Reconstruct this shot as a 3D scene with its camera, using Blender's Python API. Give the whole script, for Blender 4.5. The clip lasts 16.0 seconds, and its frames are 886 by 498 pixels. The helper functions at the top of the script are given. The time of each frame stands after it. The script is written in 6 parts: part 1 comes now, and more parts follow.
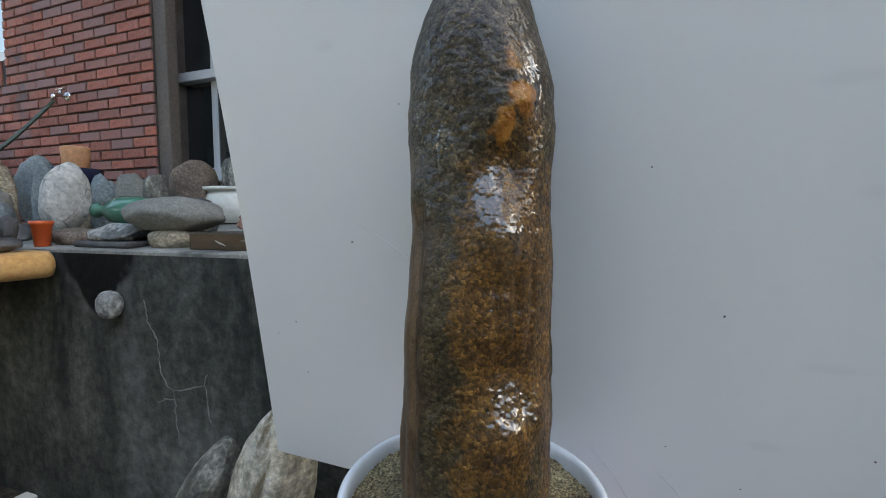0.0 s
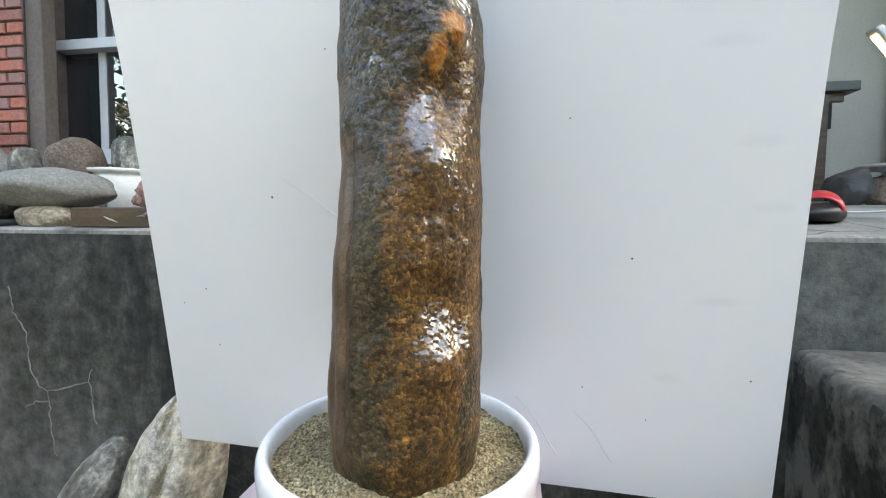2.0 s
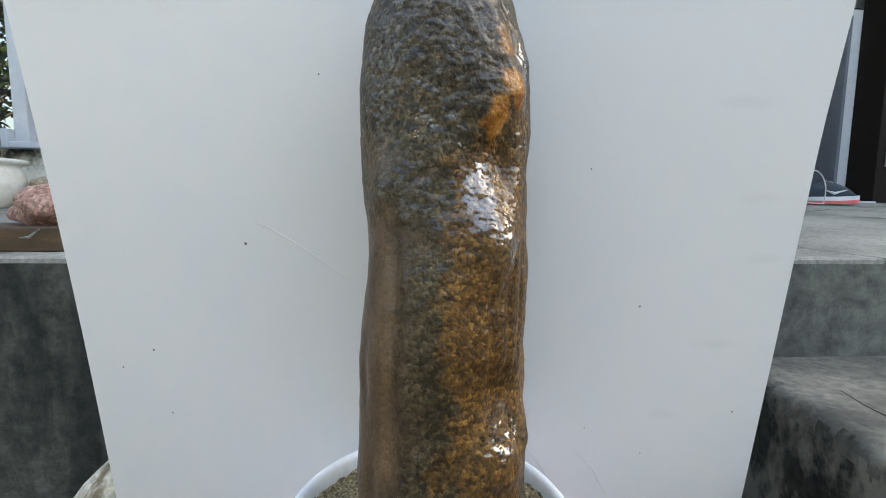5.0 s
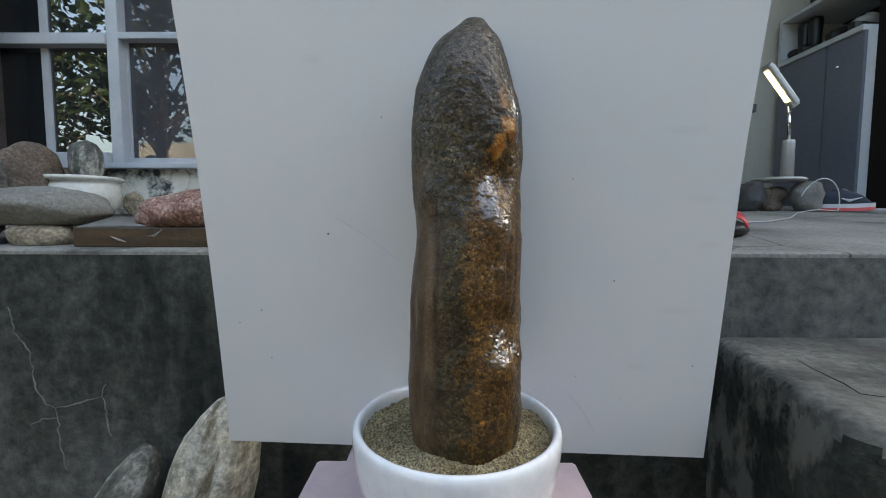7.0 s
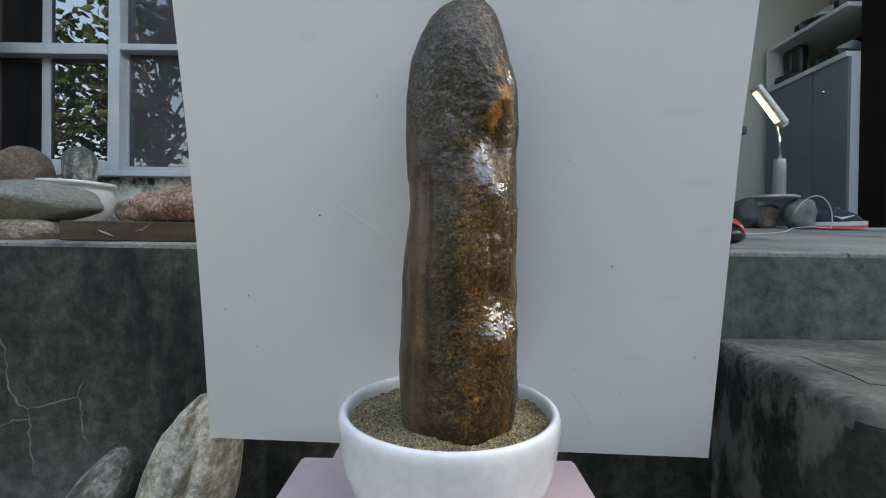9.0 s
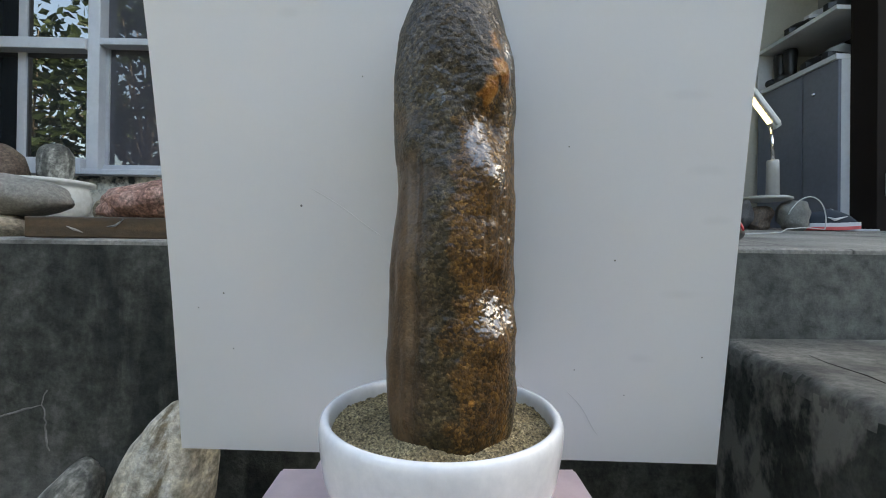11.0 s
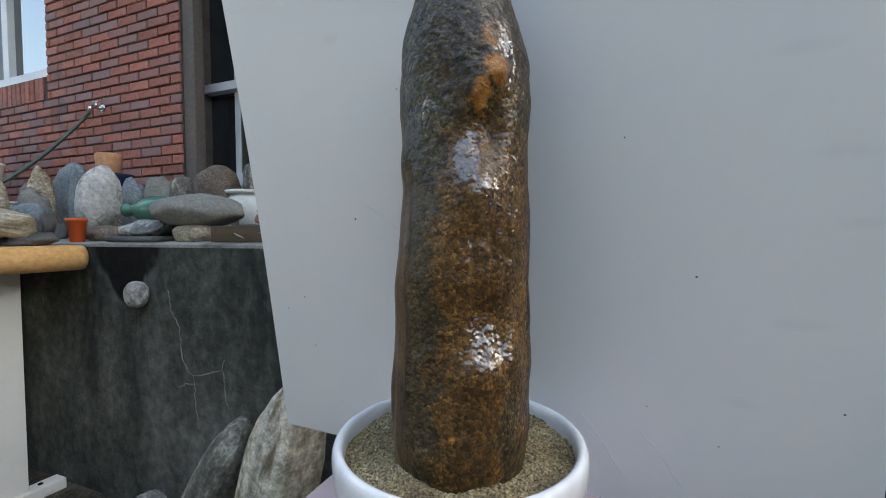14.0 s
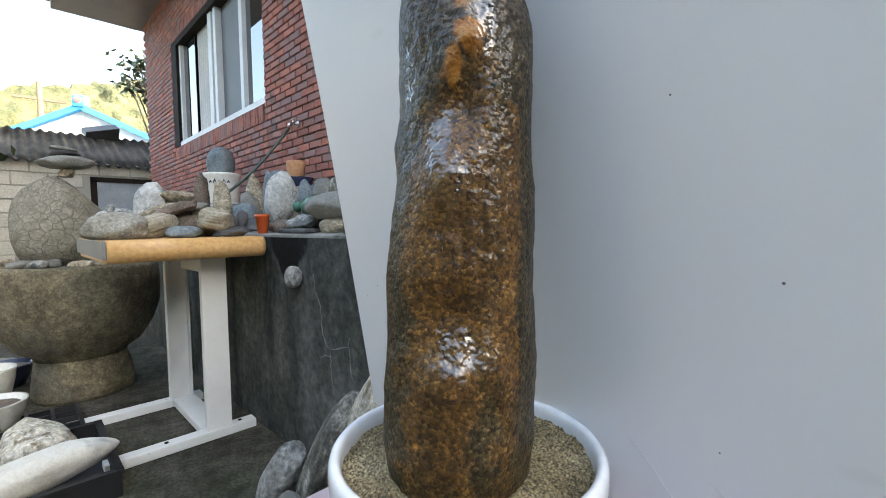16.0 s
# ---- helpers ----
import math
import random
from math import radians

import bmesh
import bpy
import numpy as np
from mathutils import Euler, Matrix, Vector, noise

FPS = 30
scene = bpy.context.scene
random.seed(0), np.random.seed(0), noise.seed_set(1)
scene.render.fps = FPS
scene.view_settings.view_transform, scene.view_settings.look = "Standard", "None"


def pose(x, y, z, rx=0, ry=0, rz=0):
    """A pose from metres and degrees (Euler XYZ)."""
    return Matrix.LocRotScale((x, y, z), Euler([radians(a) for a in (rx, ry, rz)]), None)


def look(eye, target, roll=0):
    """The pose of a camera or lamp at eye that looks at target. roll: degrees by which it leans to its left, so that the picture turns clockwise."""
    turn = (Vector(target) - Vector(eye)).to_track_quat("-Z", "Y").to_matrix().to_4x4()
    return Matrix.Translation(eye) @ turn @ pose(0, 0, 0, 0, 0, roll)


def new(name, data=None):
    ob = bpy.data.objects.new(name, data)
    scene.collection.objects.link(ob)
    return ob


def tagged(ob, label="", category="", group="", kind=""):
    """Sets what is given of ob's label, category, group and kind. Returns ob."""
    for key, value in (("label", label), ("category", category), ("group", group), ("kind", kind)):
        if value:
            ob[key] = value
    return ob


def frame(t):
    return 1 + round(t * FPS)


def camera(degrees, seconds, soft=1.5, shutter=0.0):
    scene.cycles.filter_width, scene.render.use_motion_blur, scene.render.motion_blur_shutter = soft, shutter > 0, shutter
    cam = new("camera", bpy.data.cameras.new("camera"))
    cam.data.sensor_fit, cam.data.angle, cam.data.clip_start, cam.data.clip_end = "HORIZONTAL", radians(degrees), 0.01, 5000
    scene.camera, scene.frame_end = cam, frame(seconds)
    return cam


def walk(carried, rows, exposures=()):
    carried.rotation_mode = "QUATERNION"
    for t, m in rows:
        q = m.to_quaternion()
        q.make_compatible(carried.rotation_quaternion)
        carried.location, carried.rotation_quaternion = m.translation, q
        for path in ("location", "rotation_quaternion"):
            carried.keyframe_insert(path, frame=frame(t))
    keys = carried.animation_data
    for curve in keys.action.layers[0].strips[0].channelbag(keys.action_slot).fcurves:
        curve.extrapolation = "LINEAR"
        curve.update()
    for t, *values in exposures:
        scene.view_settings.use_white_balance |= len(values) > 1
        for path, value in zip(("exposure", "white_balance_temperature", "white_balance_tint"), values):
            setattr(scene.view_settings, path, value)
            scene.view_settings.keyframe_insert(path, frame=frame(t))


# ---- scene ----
cam = camera(91.8, 16.0, soft=1.0)
PATH = [
    (0, (0.036, -0.01, 0.875), (-0.635, 1.869, 0.74), -0.2),
    (0.5, (0.044, -0.011, 0.854), (-0.598, 1.879, 0.72), -0.1),
    (1, (0.041, -0.016, 0.84), (-0.552, 1.889, 0.705), 0.0),
    (1.5, (0.04, -0.019, 0.823), (-0.471, 1.911, 0.71), 0.4),
    (2, (0.025, -0.014, 0.806), (-0.284, 1.959, 0.703), 0.4),
    (2.5, (0.003, -0.002, 0.799), (-0.14, 1.989, 0.664), 0.3),
    (3, (-0.033, 0.009, 0.797), (-0.05, 2.0, 0.604), 0.2),
    (3.5, (-0.069, 0.02, 0.807), (0.005, 2.006, 0.576), 0.0),
    (4, (-0.083, 0.027, 0.853), (0.027, 2.012, 0.629), 0.2),
    (4.5, (-0.096, 0.034, 0.89), (0.041, 2.017, 0.673), 0.5),
    (6.8, (-0.104, -0.137, 0.878), (-0.116, 1.857, 0.726), 0.3),
    (7, (-0.102, -0.165, 0.871), (-0.118, 1.83, 0.724), 0.2),
    (7.5, (-0.09, -0.165, 0.865), (-0.1, 1.831, 0.738), 0.1),
    (8, (-0.083, -0.142, 0.868), (-0.089, 1.855, 0.756), -0.0),
    (8.5, (-0.097, -0.134, 0.834), (-0.095, 1.863, 0.733), 0.3),
    (9, (-0.099, -0.151, 0.799), (-0.096, 1.849, 0.784), 0.8),
    (11.5, (-0.098, -0.099, 0.78), (-0.04, 1.9, 0.792), 1.1),
    (12, (-0.098, -0.103, 0.784), (-0.029, 1.895, 0.797), 1.8),
    (12.5, (-0.093, -0.122, 0.799), (-0.029, 1.877, 0.819), 1.6),
    (13, (-0.048, -0.113, 0.8), (-0.13, 1.885, 0.813), 0.5),
    (13.5, (0.028, -0.083, 0.811), (-0.367, 1.877, 0.81), 0.1),
    (14, (0.083, -0.042, 0.822), (-0.668, 1.81, 0.747), -0.3),
    (14.5, (0.113, 0.011, 0.826), (-0.958, 1.695, 0.696), -0.9),
    (15, (0.149, 0.045, 0.824), (-1.058, 1.634, 0.684), -1.0),
    (15.5, (0.189, 0.072, 0.824), (-1.111, 1.586, 0.694), -0.7),
    (16, (0.217, 0.089, 0.82), (-1.196, 1.5, 0.711), -0.8),
]
BASE, TINT = 2.95, 4
EXPOSURES = [(t, BASE + e, k + 800, TINT + (2 if 2.4 < t < 4.2 else 0)) for t, e, k in [
    (0.0, 0.0, 6620), (0.5, 0.17, 6750), (1.0, 0.33, 6780), (1.5, 0.5, 6950), (2.0, 0.93, 7150), (2.5, 1.28, 7350), (3.0, 1.34, 7500), (3.5, 1.42, 7560), (4.0, 1.07, 7250), (4.5, 0.83, 7150),
    (5.6, 0.35, 6850), (6.8, -0.05, 6690), (9.0, 0.02, 6790), (12.0, 0.17, 6920), (12.5, 0.05, 6820), (14.5, -0.02, 6580), (15.2, 0.19, 6560), (16.0, 0.31, 6560)]]
walk(cam, [(t, look(eye, target, roll)) for t, eye, target, roll in PATH], EXPOSURES)

# ---------------------------------------------------------------- light
SUN_AZ, SUN_EL = 50.0, 38.0          # degrees east of +y, and height: behind the house
world = bpy.data.worlds.new("sky")
scene.world = world
world.use_nodes = True
wn, wl = world.node_tree.nodes, world.node_tree.links
sky = wn.new("ShaderNodeTexSky")
sky.sky_type, sky.sun_disc = "NISHITA", False
sky.sun_elevation, sky.sun_rotation = radians(SUN_EL), radians(SUN_AZ)
sky.air_density, sky.dust_density = 1.0, 6.0
wl.new(sky.outputs[0], wn["Background"].inputs[0])
wn["Background"].inputs[1].default_value = 0.15
sun = new("sun", bpy.data.lights.new("sun", "SUN"))
sun.data.energy, sun.data.angle, sun.data.color = 3.0, radians(0.6), (1.0, 0.95, 0.86)
sun_way = Vector((math.sin(radians(SUN_AZ)) * math.cos(radians(SUN_EL)), math.cos(radians(SUN_AZ)) * math.cos(radians(SUN_EL)), math.sin(radians(SUN_EL))))
sun.matrix_world = look(sun_way * 30, (0, 0, 0))


# ---------------------------------------------------------------- materials
def material(name, stops, scale=8.0, detail=6.0, rough=0.6, bump=0.3, grain=60.0, spread=(1, 1, 1), metal=0.0, stain=None, coat=0.0,
             rough_var=0.1, random=0.0, cells=0.0, veins=None, distance=0.01, island=False, contrast=0.5, gate=0.45, burnt=None):
    """A procedural surface. stops: colours from low to high of a broad noise; grain: scale of the fine noise that carries the relief;
    stain: (colour, scale, threshold, spread) of a second, blotchy layer; veins: (colour, scale, width) of crooked lines;
    cells: scale of a fleck pattern; random: how much each object differs in brightness."""
    m = bpy.data.materials.new(name)
    m.use_nodes = True
    n, l = m.node_tree.nodes, m.node_tree.links
    b = n["Principled BSDF"]
    co = n.new("ShaderNodeTexCoord")

    def mapped(by):
        k = n.new("ShaderNodeMapping")
        k.inputs["Scale"].default_value = by
        l.new(co.outputs["Object"], k.inputs[0])
        return k.outputs[0]

    def noisy(s, d, where, rougher=0.55):
        k = n.new("ShaderNodeTexNoise")
        k.inputs["Scale"].default_value, k.inputs["Detail"].default_value, k.inputs["Roughness"].default_value = s, d, rougher
        l.new(where, k.inputs["Vector"])
        return k.outputs[0]

    def ramped(value, marks, kind="LINEAR"):
        k = n.new("ShaderNodeValToRGB")
        k.color_ramp.interpolation = kind
        e = k.color_ramp.elements
        while len(e) < len(marks):
            e.new(0.5)
        for q, (p, c) in zip(e, marks):
            q.position, q.color = p, (*c, 1) if len(c) == 3 else c
        l.new(value, k.inputs[0])
        return k.outputs[0]

    def mixed(fac, a, c, kind="MIX"):
        k = n.new("ShaderNodeMix")
        k.data_type, k.blend_type = "RGBA", kind
        if isinstance(fac, float):
            k.inputs[0].default_value = fac
        else:
            l.new(fac, k.inputs[0])
        for slot, v in ((6, a), (7, c)):
            if isinstance(v, tuple):
                k.inputs[slot].default_value = (*v, 1)
            else:
                l.new(v, k.inputs[slot])
        return k.outputs[2]

    where = mapped(spread)
    broad = noisy(scale, detail, where)
    count = len(stops)
    colour = ramped(broad, [(0.32 + 0.36 * i / max(count - 1, 1), c) for i, c in enumerate(stops)])
    fine = noisy(grain, 8.0, mapped((1, 1, 1)), 0.65)
    colour = mixed(contrast, colour, ramped(fine, [(0.3, (0.22, 0.22, 0.22)), (0.72, (0.78, 0.78, 0.78))]), "OVERLAY")
    if cells:
        v = n.new("ShaderNodeTexVoronoi")
        v.inputs["Scale"].default_value = cells
        l.new(mapped((1, 1, 1)), v.inputs["Vector"])
        colour = mixed(0.5, colour, ramped(v.outputs["Color"], [(0.2, (0.3, 0.3, 0.3)), (0.8, (0.72, 0.72, 0.72))]), "OVERLAY")
    if stain:
        hue, size, level, way = stain
        colour = mixed(ramped(noisy(size, 7.0, mapped(way), 0.62), [(level - 0.04, (0, 0, 0)), (level + 0.06, (1, 1, 1))]), colour, hue)
    if veins:
        hue, size, width = veins
        bent = n.new("ShaderNodeMix")
        bent.data_type, bent.blend_type = "RGBA", "ADD"
        bent.inputs[0].default_value = min(0.12, 0.3 / size)
        k = n.new("ShaderNodeTexNoise")
        k.inputs["Scale"].default_value, k.inputs["Detail"].default_value = size * 2, 5
        l.new(co.outputs["Object"], k.inputs["Vector"])
        l.new(co.outputs["Object"], bent.inputs[6])
        l.new(k.outputs["Color"], bent.inputs[7])
        v = n.new("ShaderNodeTexVoronoi")
        v.feature = "DISTANCE_TO_EDGE"
        v.inputs["Scale"].default_value = size
        l.new(bent.outputs[2], v.inputs["Vector"])
        line = ramped(v.outputs["Distance"], [(0.0, (1, 1, 1)), (width, (0, 0, 0))])
        gate = ramped(noisy(size * 0.6, 3.0, mapped((1, 1, 1))), [(gate, (0, 0, 0)), (gate + 0.1, (1, 1, 1))])
        colour = mixed(mixed(1.0, line, gate, "MULTIPLY"), colour, hue)
    if random:
        info = n.new("ShaderNodeNewGeometry" if island else "ShaderNodeObjectInfo")
        tone = ramped(info.outputs["Random Per Island" if island else "Random"], [(0.0, (1 - random,) * 3), (1.0, (1.0, 1.0, 1.0))])
        colour = mixed(1.0, colour, tone, "MULTIPLY")
        if burnt:
            many = n.new("ShaderNodeMath")
            many.operation = "MULTIPLY"
            many.inputs[1].default_value = 7.31
            part_of = n.new("ShaderNodeMath")
            part_of.operation = "FRACT"
            l.new(info.outputs["Random Per Island" if island else "Random"], many.inputs[0])
            l.new(many.outputs[0], part_of.inputs[0])
            colour = mixed(ramped(part_of.outputs[0], [(0.4, (0, 0, 0)), (0.95, (0.75, 0.75, 0.75))]), colour, burnt)
    l.new(colour, b.inputs["Base Color"])
    b.inputs["Metallic"].default_value = metal
    b.inputs["Coat Weight"].default_value = coat
    b.inputs["Coat Roughness"].default_value = 0.12
    r = n.new("ShaderNodeMapRange")
    r.inputs[3].default_value, r.inputs[4].default_value = max(rough - rough_var, 0.02), min(rough + rough_var, 1)
    l.new(fine, r.inputs[0])
    l.new(r.outputs[0], b.inputs["Roughness"])
    k = n.new("ShaderNodeBump")
    k.inputs["Strength"].default_value, k.inputs["Distance"].default_value = bump, distance
    l.new(fine, k.inputs["Height"])
    l.new(k.outputs[0], b.inputs["Normal"])
    return m


def plain(name, colour, rough=0.5, metal=0.0, glow=0.0, through_it=0.0, grain=40.0, bump=0.05):
    """A smooth made surface: paint, plastic, metal or glass, with a little unevenness."""
    m = material(name, [tuple(c * 0.93 for c in colour), tuple(min(c * 1.05, 1) for c in colour)], 5.0, 4.0, rough, bump, grain, metal=metal, rough_var=0.06, contrast=0.12)
    b = m.node_tree.nodes["Principled BSDF"]
    if glow:
        b.inputs["Emission Color"].default_value, b.inputs["Emission Strength"].default_value = (*colour, 1), glow
    b.inputs["Transmission Weight"].default_value = through_it
    return m


def patch(name, centre, size, hue, edge=0.5, scale=20.0, strength=1.0, soft=0.3):
    """A stain or mineral patch of its own shape on a surface: an ellipsoid with a ragged edge."""
    m = M[name]
    n, l = m.node_tree.nodes, m.node_tree.links
    b = n["Principled BSDF"]
    before = b.inputs["Base Color"].links[0].from_socket
    co, k = n.new("ShaderNodeTexCoord"), n.new("ShaderNodeMapping")
    k.vector_type = "TEXTURE"
    k.inputs["Location"].default_value, k.inputs["Scale"].default_value = centre, size
    l.new(co.outputs["Object"], k.inputs[0])
    far, rag, add = n.new("ShaderNodeVectorMath"), n.new("ShaderNodeTexNoise"), n.new("ShaderNodeMath")
    far.operation, add.operation = "LENGTH", "MULTIPLY_ADD"
    rag.inputs["Scale"].default_value, rag.inputs["Detail"].default_value = scale, 6
    l.new(co.outputs["Object"], rag.inputs["Vector"])
    l.new(k.outputs[0], far.inputs[0])
    l.new(rag.outputs[0], add.inputs[0])
    add.inputs[1].default_value = edge * 2
    l.new(far.outputs["Value"], add.inputs[2])
    ramp, mix = n.new("ShaderNodeValToRGB"), n.new("ShaderNodeMix")
    ramp.color_ramp.elements[0].position, ramp.color_ramp.elements[0].color = max(0.0, (1 + edge - soft) / 3), (strength, strength, strength, 1)
    ramp.color_ramp.elements[1].position, ramp.color_ramp.elements[1].color = min(1.0, (1 + edge + soft) / 3), (0, 0, 0, 1)
    third = n.new("ShaderNodeMath")
    third.operation = "DIVIDE"
    third.inputs[1].default_value = 3.0
    l.new(add.outputs[0], third.inputs[0])
    l.new(third.outputs[0], ramp.inputs[0])
    mix.data_type = "RGBA"
    l.new(ramp.outputs[0], mix.inputs[0])
    l.new(before, mix.inputs[6])
    mix.inputs[7].default_value = (*hue, 1)
    l.new(mix.outputs[2], b.inputs["Base Color"])


def speckle(name, scale=300.0, lo=0.4, hi=1.7, detail=3.0, rougher=0.6, marks=(0.34, 0.66)):
    """Mineral grains: the colour of a stone goes darker and lighter from grain to grain."""
    n, l = M[name].node_tree.nodes, M[name].node_tree.links
    b = n["Principled BSDF"]
    before = b.inputs["Base Color"].links[0].from_socket
    co, k, ramp, mix = n.new("ShaderNodeTexCoord"), n.new("ShaderNodeTexNoise"), n.new("ShaderNodeMapRange"), n.new("ShaderNodeMix")
    k.inputs["Scale"].default_value, k.inputs["Detail"].default_value, k.inputs["Roughness"].default_value = scale, detail, rougher
    l.new(co.outputs["Object"], k.inputs["Vector"])
    l.new(k.outputs[0], ramp.inputs[0])
    for i, v in zip((1, 2, 3, 4), (*marks, lo, hi)):
        ramp.inputs[i].default_value = v
    mix.data_type, mix.blend_type = "RGBA", "MULTIPLY"
    mix.inputs[0].default_value = 1.0
    l.new(before, mix.inputs[6])
    l.new(ramp.outputs[0], mix.inputs[7])
    l.new(mix.outputs[2], b.inputs["Base Color"])


def stone_skin():
    """The wet skin of the tall stone. Its mesh carries the zones: ochre grain, smooth brown flank, amber knob, and
    where glints are placed.
    """
    m = bpy.data.materials.new("wet_river_stone")
    m.use_nodes = True
    n, l = m.node_tree.nodes, m.node_tree.links
    b = n["Principled BSDF"]
    co, zone, gloss_zone = n.new("ShaderNodeTexCoord"), n.new("ShaderNodeAttribute"), n.new("ShaderNodeAttribute")
    zone.attribute_name, gloss_zone.attribute_name = "zone", "gloss_tone"
    split, gloss_tone = n.new("ShaderNodeSeparateColor"), n.new("ShaderNodeSeparateColor")
    l.new(zone.outputs["Color"], split.inputs[0])
    l.new(gloss_zone.outputs["Color"], gloss_tone.inputs[0])

    def noisy(scale, detail, rougher=0.6, by=(1, 1, 1)):
        k, q = n.new("ShaderNodeMapping"), n.new("ShaderNodeTexNoise")
        k.inputs["Scale"].default_value = by
        l.new(co.outputs["Object"], k.inputs[0])
        l.new(k.outputs[0], q.inputs["Vector"])
        q.inputs["Scale"].default_value, q.inputs["Detail"].default_value, q.inputs["Roughness"].default_value = scale, detail, rougher
        return q

    def calc(kind, p, q, clamp=False):
        k = n.new("ShaderNodeMath")
        k.operation, k.use_clamp = kind, clamp
        for slot, v in ((0, p), (1, q)):
            if isinstance(v, (int, float)):
                k.inputs[slot].default_value = v
            else:
                l.new(v, k.inputs[slot])
        return k.outputs[0]

    def spread(v, a, c, lo, hi):
        k = n.new("ShaderNodeMapRange")
        l.new(v, k.inputs[0])
        for slot, w in zip((1, 2, 3, 4), (a, c, lo, hi)):
            k.inputs[slot].default_value = w
        return k.outputs[0]

    def ramp(v, marks):
        k = n.new("ShaderNodeValToRGB")
        e = k.color_ramp.elements
        while len(e) < len(marks):
            e.new(0.5)
        for q, (p, c) in zip(e, marks):
            q.position, q.color = p, (*c, 1)
        l.new(v, k.inputs[0])
        return k.outputs[0]

    def mixed(fac, a, c, kind="MIX"):
        k = n.new("ShaderNodeMix")
        k.data_type, k.blend_type = "RGBA", kind
        if isinstance(fac, float):
            k.inputs[0].default_value = fac
        else:
            l.new(fac, k.inputs[0])
        l.new(a, k.inputs[6])
        l.new(c, k.inputs[7])
        return k.outputs[2]

    # single mineral grains, bent out of their cells
    bend, at = noisy(160, 3), n.new("ShaderNodeVectorMath")
    at.operation = "MULTIPLY_ADD"
    at.inputs[1].default_value = (0.006, 0.006, 0.006)
    l.new(bend.outputs[1], at.inputs[0])
    l.new(co.outputs["Object"], at.inputs[2])
    cells = n.new("ShaderNodeTexVoronoi")
    cells.inputs["Scale"].default_value = 300
    l.new(at.outputs[0], cells.inputs["Vector"])
    one = n.new("ShaderNodeSeparateColor")
    l.new(cells.outputs["Color"], one.inputs[0])
    fine, clump, broad, streak = noisy(300, 4, 0.65).outputs[0], noisy(75, 6, 0.68).outputs[0], noisy(17, 5).outputs[0], noisy(26, 6, 0.62, (1.5, 1.5, 0.22)).outputs[0]
    grain = calc("ADD", calc("MULTIPLY", one.outputs[0], 0.32), calc("ADD", calc("MULTIPLY", fine, 0.42), calc("MULTIPLY", clump, 0.32)))
    dark = ramp(grain, [(0.34, (0.015, 0.0115, 0.006)), (0.52, (0.038, 0.028, 0.0135)), (0.66, (0.074, 0.054, 0.025)), (0.8, (0.15, 0.115, 0.06))])
    ochre = ramp(grain, [(0.34, (0.028, 0.0155, 0.0065)), (0.52, (0.08, 0.04, 0.0115)), (0.66, (0.145, 0.072, 0.018)), (0.8, (0.29, 0.165, 0.042))])
    grey = ramp(grain, [(0.34, (0.017, 0.0135, 0.009)), (0.52, (0.045, 0.033, 0.0195)), (0.66, (0.082, 0.062, 0.038)), (0.8, (0.17, 0.138, 0.09))])
    flank = ramp(streak, [(0.3, (0.045, 0.029, 0.017)), (0.5, (0.085, 0.052, 0.028)), (0.66, (0.11, 0.068, 0.036))])
    knob = ramp(clump, [(0.3, (0.16, 0.055, 0.008)), (0.5, (0.32, 0.125, 0.02)), (0.7, (0.42, 0.22, 0.055))])
    where = spread(calc("ADD", split.outputs[0], calc("MULTIPLY", calc("SUBTRACT", clump, 0.5), 1.1)), 0.25, 0.75, 0.0, 1.0)
    smooth = spread(calc("ADD", split.outputs[1], calc("MULTIPLY", calc("SUBTRACT", clump, 0.5), 1.2)), 0.1, 0.9, 0.0, 1.0)
    colour = mixed(gloss_tone.outputs[1], dark, grey)
    colour = mixed(where, colour, ochre)
    flank = mixed(0.7, flank, ramp(grain, [(0.3, (0.3, 0.3, 0.3)), (0.75, (0.72, 0.7, 0.68))]), "OVERLAY")
    colour = mixed(smooth, colour, flank)
    colour = mixed(spread(calc("ADD", split.outputs[2], calc("MULTIPLY", calc("SUBTRACT", clump, 0.5), 0.7)), 0.35, 0.6, 0.0, 0.92), colour, knob)
    tone = calc("MULTIPLY", spread(broad, 0.3, 0.7, 0.72, 1.22), spread(streak, 0.3, 0.7, 0.75, 1.2))
    white = n.new("ShaderNodeCombineColor")
    for slot in (0, 1, 2):
        l.new(tone, white.inputs[slot])
    colour = mixed(1.0, colour, white.outputs[0], "MULTIPLY")
    l.new(colour, b.inputs["Base Color"])
    b.inputs["Roughness"].default_value = 0.5
    b.inputs["Specular IOR Level"].default_value = 0.14
    # relief of the grain, nearly gone on the smooth flank
    rough_part = calc("SUBTRACT", 1.0, calc("MULTIPLY", smooth, 0.6))
    height = calc("MULTIPLY", calc("ADD", calc("MULTIPLY", noisy(150, 5, 0.6).outputs[0], 1.0), calc("MULTIPLY", cells.outputs["Distance"], -0.55)), rough_part)
    lift = n.new("ShaderNodeBump")
    lift.inputs["Strength"].default_value, lift.inputs["Distance"].default_value = 0.6, 0.003
    l.new(height, lift.inputs["Height"])
    l.new(lift.outputs[0], b.inputs["Normal"])
    # the wet coat follows the coarse grain; a ragged mask sets where its glints show
    skin = n.new("ShaderNodeBump")
    skin.inputs["Strength"].default_value, skin.inputs["Distance"].default_value = 0.85, 0.0034
    l.new(calc("MULTIPLY", noisy(135, 1.0, 0.45).outputs[0], rough_part), skin.inputs["Height"])
    l.new(skin.outputs[0], b.inputs["Coat Normal"])
